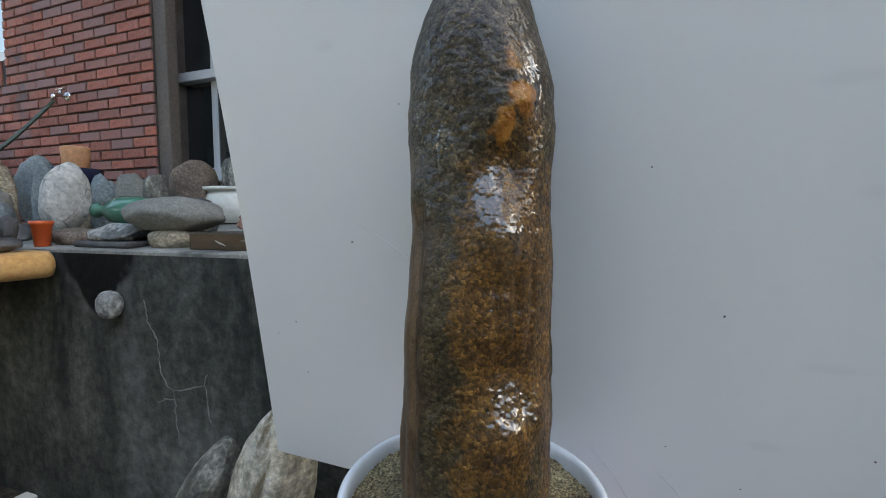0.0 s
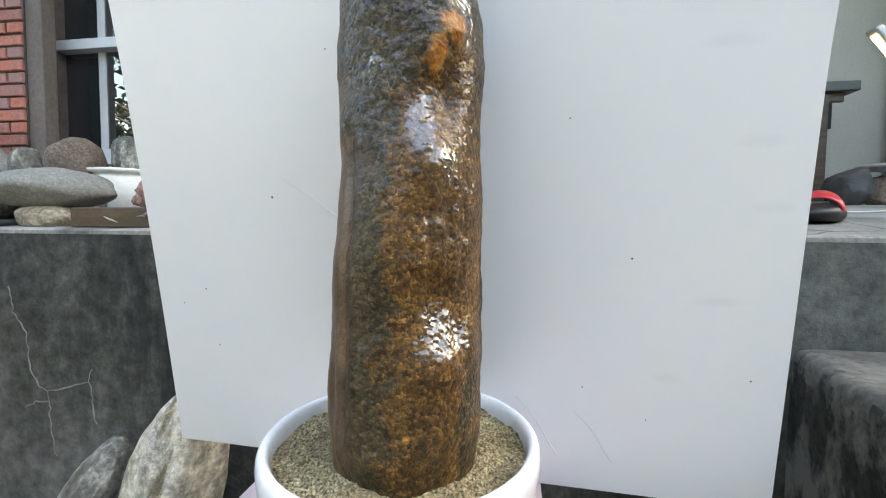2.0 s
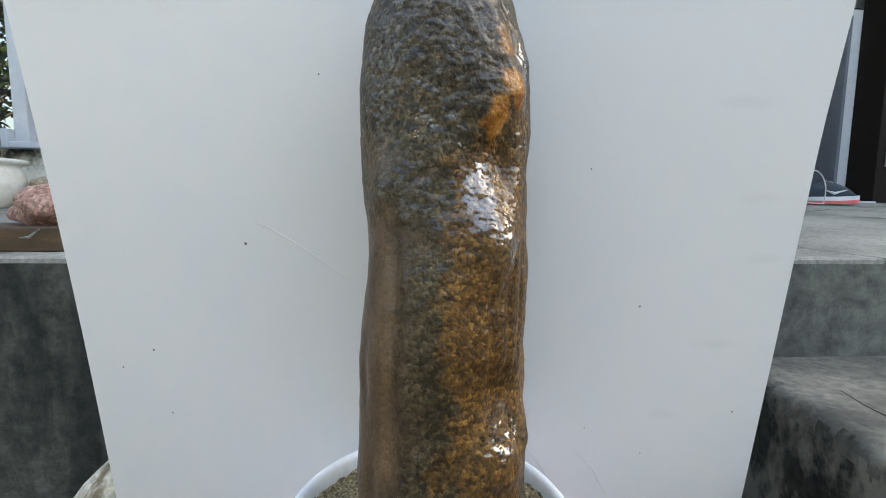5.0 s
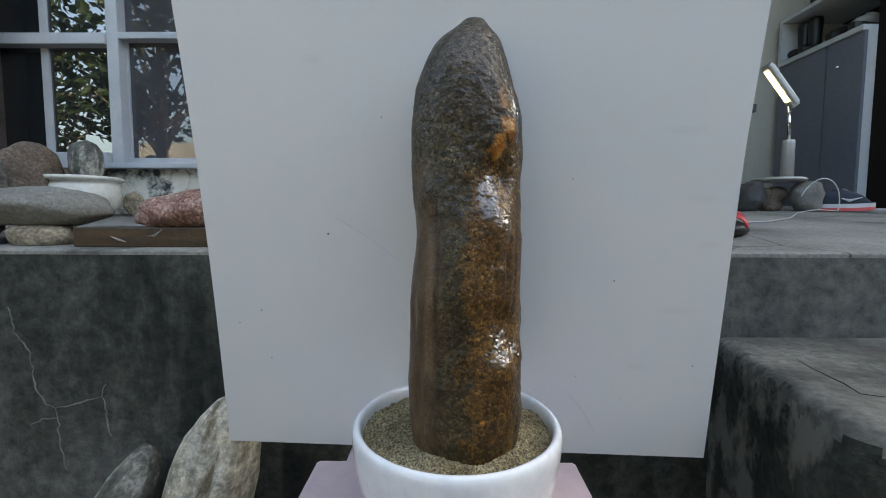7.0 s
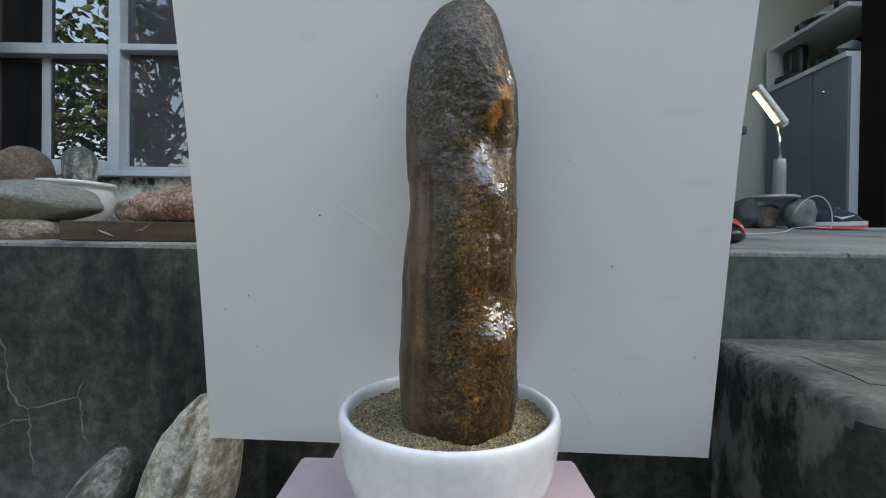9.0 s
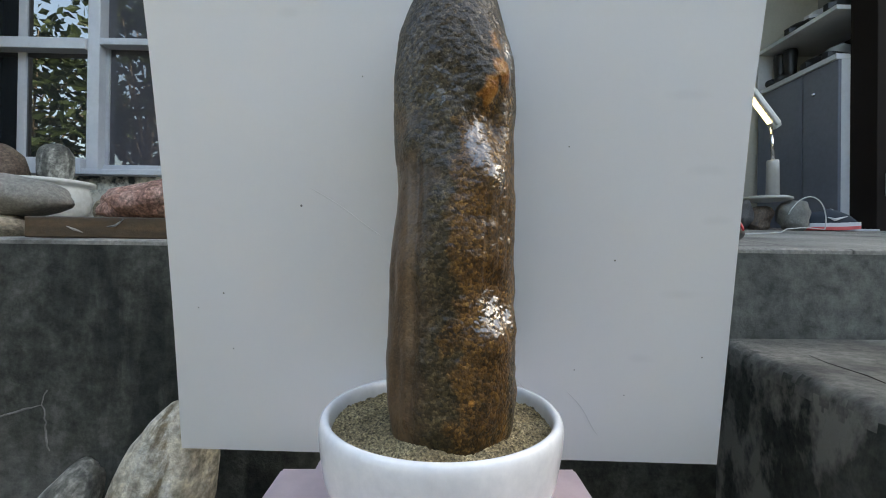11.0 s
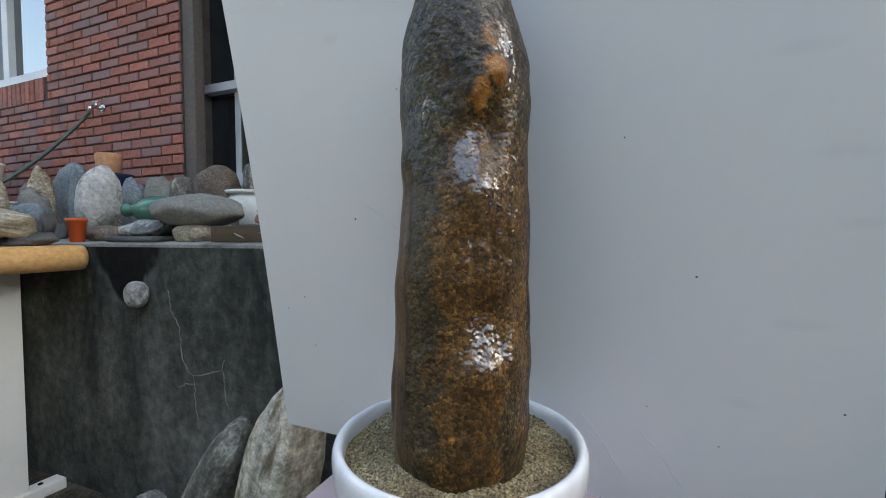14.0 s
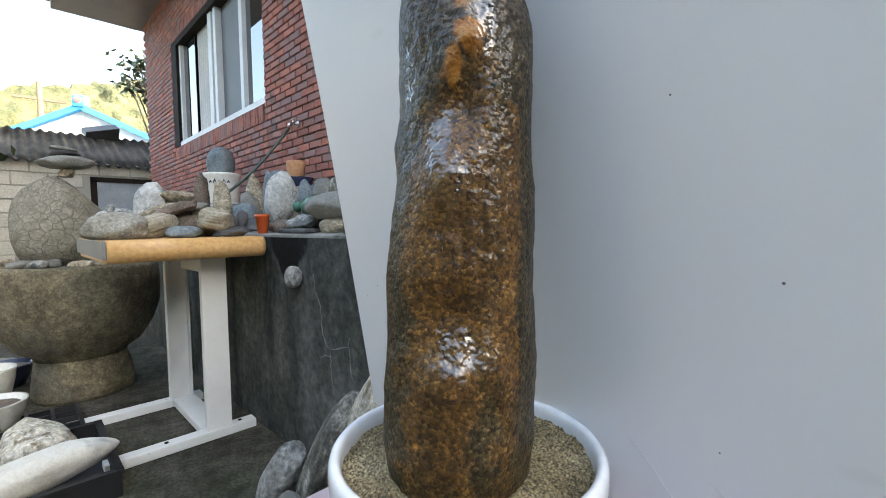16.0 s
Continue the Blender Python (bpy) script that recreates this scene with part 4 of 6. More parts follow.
part("stile", box(-1.85, -1.815, GY + 0.022, GY + 0.05, 1.142, 1.592, 0.003), "aluminium", w2)
part("stile", box(-1.85, -1.815, GY + 0.022, GY + 0.05, 1.638, 2.45, 0.003), "aluminium", w2)
for x in (-1.49, -0.7):
    bm = box(x, x + 0.012, GY + 0.03, GY + 0.05, 1.125, 1.617)
    box(x, x + 0.7, GY + 0.02, GY + 0.05, 1.098, 1.125, bm=bm)
    part("sash_frame", bm, "aluminium", w2)
for x0, x1 in ((-2.15, -1.85), (-1.815, -1.54)):
    part("pane", box(x0, x1, GY + 0.03, GY + 0.036, 1.142, 1.592), "glass", w2)
    part("pane", box(x0, x1, GY + 0.03, GY + 0.036, 1.638, 2.45), "glass", w2)
for x0, x1 in ((-1.492, -0.748), (-0.702, 0.002), (0.048, 0.542)):
    part("pane", box(x0, x1, GY + 0.04, GY + 0.046, 1.125, 1.617), "screened", w2, "grey insect-screened pane")
    part("pane", box(x0, x1, GY + 0.04, GY + 0.046, 1.645, 2.45), "screened", w2)
bm = box(-2.2, 0.6, GY + 0.01, GY + 0.2, 0.86, 1.075)
thing("low_wall", bm, "peeling", "low wall with peeling white paint and black mould", "wall", kind="structure")
thing("window_room_wall", box(-2.2, 0.9, GY + 0.0, GY + 0.25, 2.55, 4.0), "plaster", "plain wall above the window", "wall", kind="structure")

# closing walls, added so that no sky light leaks into the rooms
thing("wall_back", box(-6.95, 5.0, 6.75, 7.0, 0.7, 3.72), "plaster", "unseen back wall added to stop sky light", "wall", kind="structure")
thing("wall_east", box(4.75, 5.0, 2.2, 6.75, 0.7, 3.72), "plaster", "unseen east wall added to stop sky light", "wall", kind="structure")
thing("wall_partition", box(0.5, 0.6, 1.95, 3.0, 0.85, 3.72), "plaster", "plain wall added between room and hall against stray light", "wall", kind="structure")
thing("wall_west", box(-7.2, -6.95, 6.0, 7.0, 0.7, 3.72), "plaster", "unseen west wall added to stop sky light", "wall", kind="structure")
# entrance
thing("wall_entrance", box(0.6, 0.95, 1.68, 2.1, 0.85, 4.0), "plaster", "grey plaster wall beside the entrance", "wall", kind="structure")
thing("wall_hall", box(0.6, 2.7, 2.9, 3.0, 0.9, 4.0), "hall_paint", "cream painted hall wall", "wall", kind="structure")
thing("wall_side", box(2.62, 2.75, 2.2, 3.0, 0.9, 4.0), "plaster", "grey plaster side wall", "wall", kind="structure")
door_frame = thing("door_1", None, None, "dark brown entrance door frame with brown door", "door", kind="structure")
part("jamb", box(2.22, 2.33, 2.1, 2.25, 0.9, 3.1, 0.004), "dark_frame", door_frame)
part("leaf", box(2.33, 3.3, 2.14, 2.18, 0.92, 3.1, 0.004), "door_wood", door_frame)
part("hinge", box(2.265, 2.295, 2.09, 2.102, 1.1, 1.22, 0.003), "lamp_grey", door_frame, "steel hinge")
cab = thing("shoe_cabinet", None, None, "blue-grey shoe cabinet with open white shelf on top", "cabinet", at=(2.16, 2.25, 0.92))
part("body", box(0.012, 0.4, -0.0, 0.6, 0.0, 0.97), "white_paint", cab)
part("door", box(-0.006, 0.012, 0.0, 0.229, 0.02, 0.97, 0.002), "cabinet", cab)
part("door", box(-0.006, 0.012, 0.241, 0.6, 0.02, 0.97, 0.002), "cabinet", cab)
part("knob", lathe([(0.008, 0), (0.011, 0.008), (0.006, 0.016)], 12), "chrome", cab, at=(-0.006, 0.15, 0.82), turn=(0, -90, 0))
part("shelf", box(-0.02, 0.4, -0.0, 0.6, 0.97, 1.0, 0.002), "white_paint", cab)
part("shelf", box(-0.02, 0.4, -0.0, 0.6, 1.25, 1.275, 0.002), "white_paint", cab)
part("side_panel", box(-0.02, 0.4, 0.58, 0.6, 1.0, 1.25), "white_paint", cab)
part("back_panel", box(0.38, 0.4, 0.0, 0.58, 1.0, 1.25), "dark_frame", cab)

# roof over the house
bm = box(-7.45, 5.0, 0.57, 7.0, 3.72, 3.82)
roof = thing("roof", bm, "soffit", "grey soffit under the overhanging eave", "roof", kind="structure")
part("roof_edge", box(-7.5, 5.05, 0.52, 7.05, 3.82, 4.05), "soffit", roof)
# unseen pitched mass, added to keep sun off the shed roof
bm = bmesh.new()
ends = [[bm.verts.new((x, y, z)) for y, z in ((0.54, 4.054), (3.8, 5.9), (7.03, 4.054))] for x in (-7.48, 5.03)]
bm.faces.new(ends[0]), bm.faces.new(ends[1][::-1])
for i in range(3):
    bm.faces.new((ends[0][i], ends[1][i], ends[1][(i + 1) % 3], ends[0][(i + 1) % 3]))
bmesh.ops.recalc_face_normals(bm, faces=bm.faces)
part("roof_slope", bm, "roof_tile", roof, "unseen pitched roof added to shade the shed")

# ---------------------------------------------------------------- on the terrace edge
plank = thing("wooden_block", None, None, "dark stained wooden block with pale scratches", "wood block", at=(0, 0, 0))
part("block", box(-0.975, -0.5, 0.83, 0.97, 0.799, 0.845, 0.003), "wood", plank)
for x, dx, dz in ((-0.885, 0.035, -0.013), (-0.80, 0.035, 0.016)):
    part("scratch", rod([(x, 0.8295, 0.824), (x + dx * 0.5, 0.829, 0.821 + dz * 0.3), (x + dx, 0.8295, 0.824 + dz)], [0.001, 0.0028, 0.001], 6), "pale_stone", plank, "pale raw scratch")
rock("granite_boulder", "pink_stone", "rounded pink granite stone on the wooden block", (-0.70, 0.905, 0.843), (0.36, 0.17, 0.1), (0, -4, 4), 3, flat=0.6)
rock("pedestal_stone", "tan_stone", "blocky grey-brown stone carrying a long flat stone", (-1.09, 0.885, 0.797), (0.165, 0.11, 0.058), (0, 0, 3), 5, flat=0.8, rough=0.1)
rock("flat_stone", "grey_stone", "long flat grey stone balanced on a smaller one", (-1.11, 0.9, 0.848), (0.345, 0.17, 0.096), (0, 1, 2), 8, flat=0.3, rough=0.1)
rock("flat_stone", "pale_stone", "flat whitish stone on a dark stand", (-1.3, 0.88, 0.815), (0.215, 0.13, 0.055), (0, 0, -4), 11, flat=0.5)
thing("dark_stand", box(-0.125, 0.125, -0.06, 0.06, 0, 0.018, 0.006), "dark_stone", "thin black stand under a flat stone", "stand", at=(-1.305, 0.875, 0.799), turn=(0, 0, -3))
rock("flat_stone", "brown_stone", "flat dark reddish-brown stone on the terrace", (-1.53, 0.9, 0.8), (0.17, 0.12, 0.055), (0, 0, 5), 13, flat=0.6)
rock("oval_stone", "patchy_stone", "large upright oval whitish stone with grey patches", (-1.68, 0.945, 0.842), (0.14, 0.11, 0.236), (0, 3, 66), 17, flat=0.2, rough=0.09)
rock("oval_stone", "brown_stone", "flat brown stone under the whitish oval stone", (-1.66, 0.97, 0.806), (0.2, 0.16, 0.045), (0, 0, 20), 19, flat=0.7)
rock("upright_stone", "blue_stone", "tall narrow blue-grey upright stone", (-1.823, 0.95, 0.807), (0.06, 0.085, 0.285), (0, 3, 62), 23, flat=0.3)
pot = thing("plant_pot", lathe([(0.018, 0), (0.02, 0.002), (0.026, 0.066), (0.03, 0.067), (0.03, 0.08), (0.026, 0.08), (0.024, 0.064), (0.008, 0.063)], 32), "orange", "small orange plastic pot with dry soil", "pot", at=(-1.575, 0.822, 0.797), smooth=True)
part("soil", lathe([(0.0235, 0.066), (0.021, 0.071), (0.009, 0.074), (0.002, 0.075)], 24, wobble=0.1), "brown_stone", pot, "dry dark soil", True)
# jade bottle on its side
bottle = thing("bottle", lathe([(0.03, 0), (0.045, 0.006), (0.052, 0.04), (0.052, 0.09), (0.04, 0.13), (0.021, 0.16), (0.018, 0.18), (0.025, 0.19), (0.026, 0.198), (0.013, 0.199), (0.012, 0.17)], 40),
               "green_glass", "jade green glazed bottle lying on its side", "bottle", at=(-1.38, 1.02, 0.905), turn=(0, -88, 12), smooth=True)
rock("rest_stone", "dark_stone", "dark stone under the green bottle", (-1.47, 1.03, 0.812), (0.2, 0.12, 0.048), (0, 0, 0), 29, flat=0.7)
for i, (x, y, w, h, mat, lab) in enumerate([(-1.715, 1.1, 0.09, 0.235, "blue_stone", "rounded blue-grey upright stone"), (-1.63, 1.15, 0.118, 0.235, "grey_stone", "smooth grey dome-shaped stone"),
                                            (-1.47, 1.12, 0.092, 0.222, "veined_stone", "small grey stone with white veins"), (-1.8, 1.16, 0.075, 0.21, "blue_stone", "slender blue-grey stone"),
                                            (-1.36, 1.2, 0.12, 0.13, "dark_stone", "low dark stone behind the bottle")]):
    rock("upright_stone", mat, lab + " on the terrace", (x, y, floor_z(y) - 0.002), (w, w * 0.8, h), (0, 2 * i - 4, 20 + 9 * i), 31 + i, "stones standing on the terrace", flat=0.3)
rock("round_stone", "brown_stone", "round brown speckled stone beside the white pot", (-1.665, 1.44, 0.853), (0.2, 0.18, 0.295), (0, 0, 30), 41, flat=0.35, rough=0.08)
wpot = thing("flower_pot", lathe([(0.075, 0), (0.08, 0.004), (0.115, 0.05), (0.125, 0.09), (0.118, 0.125), (0.112, 0.14), (0.132, 0.146), (0.134, 0.156), (0.13, 0.16), (0.112, 0.155), (0.108, 0.13), (0.02, 0.13)], 56),
             "cream_glaze", "squat cream-white glazed pot holding a veined stone", "pot", at=(-1.535, 1.53, floor_z(1.53)), smooth=True)
rock("upright_stone", "veined_stone", "upright black and white veined stone in the pot", (-1.522, 1.53, 0.99), (0.118, 0.09, 0.178), (0, 0, 10), 43, flat=0.2, rough=0.1)
rock("flat_stone", "tan_stone", "ochre stone against the low wall", (-1.4, 1.62, floor_z(1.62)), (0.08, 0.06, 0.1), (0, 0, 10), 47)
rock("flat_stone", "tan_stone", "small brown stone beside the white pot", (-1.18, 1.0, floor_z(1.0)), (0.12, 0.1, 0.13), (0, 0, 30), 49)
# pots and stones along the brick wall
thing("terracotta_pot", lathe([(0.044, 0), (0.047, 0.003), (0.051, 0.055), (0.053, 0.09), (0.051, 0.1), (0.042, 0.103), (0.01, 0.104)], 40), "terracotta", "upturned terracotta pot on a navy bowl", "pot", at=(-2.14, 1.255, 1.1), smooth=True)
thing("bowl", lathe([(0.06, 0), (0.066, 0.003), (0.085, 0.16), (0.098, 0.255), (0.1, 0.262), (0.095, 0.262), (0.03, 0.25)], 40), "blue_glaze", "navy glazed bowl against the brick wall", "bowl", at=(-2.14, 1.255, floor_z(1.3)), smooth=True)
rock("flat_stone", "blue_stone", "flat blue-grey stone on the wall ledge", (-2.5, 1.3, floor_z(1.3)), (0.19, 0.15, 0.35), (0, 0, 10), 53, flat=0.4)
big = thing("porcelain_pot", lathe([(0.08, 0), (0.085, 0.004), (0.112, 0.14), (0.125, 0.27), (0.134, 0.385), (0.142, 0.4), (0.139, 0.412), (0.12, 0.41), (0.112, 0.38), (0.02, 0.37)], 56), "cream_glaze", "large white porcelain pot with blue brush marks", "pot",
            at=(-3.45, 1.28, floor_z(1.28)), smooth=True)
for i in range(5):
    a = radians(-60 + 14 * i)
    part("brush_mark", rod([(0.1305 * math.cos(a), 0.1305 * math.sin(a), 0.33), (0.1325 * math.cos(a + 0.1), 0.1325 * math.sin(a + 0.1), 0.345 + 0.012 * (i % 2)), (0.131 * math.cos(a + 0.2), 0.131 * math.sin(a + 0.2), 0.332)], [0.002, 0.008, 0.002], 6),
         "blue_glaze", big, "blue painted mark")
rock("dome_stone", "blue_stone", "blue-grey dome-shaped stone set in the porcelain pot", (-3.45, 1.28, 1.215), (0.2, 0.18, 0.25), (0, 0, 20), 59, flat=0.3, rough=0.06)
rock("dome_stone", "grey_stone", "grey stone behind the dome-shaped stone", (-3.6, 1.34, 0.846), (0.16, 0.14, 0.58), (0, 0, 0), 61, flat=0.5)
for i, (x, y, w, d, h, mat, lab) in enumerate([
        (-2.86, 0.965, 0.11, 0.1, 0.385, "brown_stone", "tall dark brown pitted stone"), (-2.262, 0.9, 0.095, 0.07, 0.28, "tan_stone", "curved tan upright slab"),
        (-2.46, 1.15, 0.1, 0.08, 0.33, "tan_stone", "slender tan upright stone"), (-2.38, 1.08, 0.12, 0.1, 0.22, "grey_stone", "grey rounded stone"),
        (-2.24, 1.0, 0.17, 0.12, 0.15, "blue_stone", "pale blue-grey boulder"), (-2.2, 1.22, 0.13, 0.12, 0.24, "blue_stone", "blue-grey rounded stone by the wall"),
        (-3.75, 1.2, 0.12, 0.1, 0.36, "pale_stone", "small whitish stone"), (-3.95, 1.25, 0.15, 0.1, 0.4, "dark_stone", "dark jagged stone"),
        (-4.3, 1.2, 0.2, 0.15, 0.33, "brown_stone", "brown stone by the wall"), (-4.6, 1.2, 0.22, 0.15, 0.37, "grey_stone", "grey stone by the wall"), (-5.1, 1.25, 0.3, 0.2, 0.42, "pale_stone", "pale stone by the wall"),
        (-2.85, 1.28, 0.14, 0.12, 0.27, "grey_stone", "grey stone behind the hose"), (-1.9, 0.9, 0.13, 0.1, 0.07, "dark_stone", "low black stone"), (-2.1, 0.9, 0.14, 0.11, 0.09, "grey_stone", "low grey stone"),
        (-1.86, 1.25, 0.11, 0.1, 0.2, "grey_stone", "grey stone in the shade"), (-2.03, 1.2, 0.1, 0.1, 0.22, "tan_stone", "tan stone in the shade")]):
    rock("upright_stone", mat, lab + " on the terrace", (x, y, floor_z(y) - 0.003), (w, d, h), (0, (i * 37) % 9 - 4, (i * 53) % 60), 71 + i, "stones standing on the terrace", flat=0.3)
for i in range(3):
    thing("plate", lathe([(0.05, 0), (0.06, 0.002), (0.095, 0.012), (0.097, 0.015), (0.05, 0.006)], 36), "white_glaze", "stacked white ceramic plate", "plate", at=(-2.5, 1.0, floor_z(1.0) + 0.11 + 0.016 * i), group="stacked plates", smooth=True)
rock("base_stone", "grey_stone", "squat grey stone under the stacked plates", (-2.5, 1.0, floor_z(1.0) - 0.002), (0.15, 0.13, 0.115), (0, 0, 0), 91, flat=0.8)
# low stones in front of the brick wall, partly hidden
for i in range(16):
    x = -2.7 - 0.27 * i + random.uniform(-0.06, 0.06)
    y = random.uniform(0.9, 1.05)
    rock("low_stone", random.choice(["grey_stone", "brown_stone", "blue_stone", "pale_stone", "tan_stone"]), "small river stone lined up on the terrace", (x, y, floor_z(y) - 0.003),
         (random.uniform(0.1, 0.2), random.uniform(0.09, 0.14), random.uniform(0.07, 0.2)), (0, 0, random.uniform(0, 90)), 120 + i, "stones lined up along the terrace", detail=3)

# water tap and hose
tap = thing("water_tap", None, None, "small chrome wall tap with a hose on it", "tap", at=(-2.677, 1.548, 1.55))
part("body", rod([(0, 0, 0), (0, -0.05, 0), (0, -0.066, -0.012), (0, -0.068, -0.035)], 0.011, 12), "chrome", tap, smooth=True)
part("flange", lathe([(0.026, 0), (0.026, 0.006), (0.014, 0.01)], 20), "chrome", tap, at=(0, 0, 0), turn=(90, 0, 0), smooth=True)
part("stem", rod([(0, -0.035, 0), (0, -0.035, 0.028)], 0.007, 10), "chrome", tap, smooth=True)
part("handle", box(-0.032, 0.032, -0.043, -0.027, 0.026, 0.034, 0.004), "chrome", tap)
pts = [Vector((-2.677, 1.48, 1.51)).lerp(Vector((-2.78, 1.05, 1.02)), i / 12) + Vector((0, 0, -0.04 * math.sin(math.pi * i / 12))) for i in range(13)] + [Vector((-2.85, 0.98, 0.87)), Vector((-2.98, 0.95, 0.83))]
thing("garden_hose", rod(pts, 0.0095, 10), "hose", "dark green garden hose hanging from the tap", "hose", smooth=True)

# the round pebble stuck on the wall, and rocks at its foot
rock("wall_pebble", "pale_stone", "round grey pebble with white rings fixed to the wall", (-1.2, 0.768, 0.61), (0.078, 0.05, 0.078), (0, 0, 0), 97, flat=0.0, rough=0.04)
rock("leaning_rock", "veined_stone", "long dark streaked rock leaning on the wall", (-0.90, 0.62, -0.01), (0.115, 0.12, 0.44), (-12, 24, 0), 112, rough=0.08, flat=0.0)
rock("boulder", "cream_stone", "large pale cream boulder standing by the wall", (-0.685, 0.665, -0.02), (0.165, 0.15, 0.56), (0, 18, 0), 103, rough=0.1, flat=0.2)
rock("flat_stone", "pale_stone", "white and grey patched stone leaning on the rocks", (-1.04, 0.58, 0.0), (0.1, 0.11, 0.21), (-18, 28, 10), 107, rough=0.12)
rock("round_stone", "grey_stone", "small grey stone on the ground by the rocks", (-0.86, 0.57, -0.005), (0.13, 0.11, 0.12), (0, 0, 0), 109)

# ---------------------------------------------------------------- table with stones
desk = thing("work_table", None, None, "old table with beech edge and white steel legs", "table")
bm = bmesh.new()
prof = [(-2.13, 0.715)] + [(-1.4375 + 0.0375 * math.cos(q), 0.7525 + 0.0375 * math.sin(q)) for q in (radians(-90 + 12 * i) for i in range(16))] + [(-2.13, 0.79)]
rows = []
for y, pull in [(0.284, 0.0), (0.5, 0.0), (0.735, 0.0)] + [(0.735 + 0.04 * math.sin(radians(q)), 0.04 * (1 - math.cos(radians(q)))) for q in (20, 40, 60, 78)]:
    rows.append([bm.verts.new((x - (pull if x > -2 else 0), y, z)) for x, z in prof])
for p, q in zip(rows, rows[1:]):
    for i in range(len(prof)):
        bm.faces.new((p[i], p[(i + 1) % len(prof)], q[(i + 1) % len(prof)], q[i]))
bm.faces.new(rows[0]), bm.faces.new(rows[-1][::-1])
bmesh.ops.recalc_face_normals(bm, faces=bm.faces)
part("tabletop", bm, "table_wood", desk)
for f in desk.children[0].data.polygons:
    f.use_smooth = len(f.vertices) == 4
part("end_rail", box(-2.13, -1.404, 0.273, 0.2825, 0.73, 0.786, 0.002), "rail_grey", desk, "grey metal end rail")
part("leg", box(-1.615, -1.585, 0.585, 0.676, 0.035, 0.716, 0.003), "white_metal", desk)
bm = box(-2.08, -2.05, 0.565, 0.65, 0.035, 0.716, 0.003)
box(-2.05, -2.025, 0.645, 0.653, 0.035, 0.716, bm=bm)
box(-2.05, -2.025, 0.562, 0.57, 0.035, 0.716, bm=bm)
part("leg", bm, "white_metal", desk)
part("foot", box(-1.625, -1.57, 0.265, 0.765, 0.0, 0.034, 0.003), "white_metal", desk)
part("foot", box(-2.1, -2.045, 0.2, 0.7, 0.0, 0.034, 0.003), "white_metal", desk)
part("bottom_plate", box(-2.045, -1.625, 0.57, 0.66, 0.012, 0.04, 0.002), "white_metal", desk)
part("apron", box(-2.05, -1.615, 0.63, 0.655, 0.64, 0.716, 0.002), "white_metal", desk)
for y in (0.3, 0.45, 0.71):
    part("bolt", lathe([(0.007, 0), (0.007, 0.003), (0.003, 0.004)], 10), "dark_frame", desk, at=(-1.6, y, 0.034))
TOP = 0.79
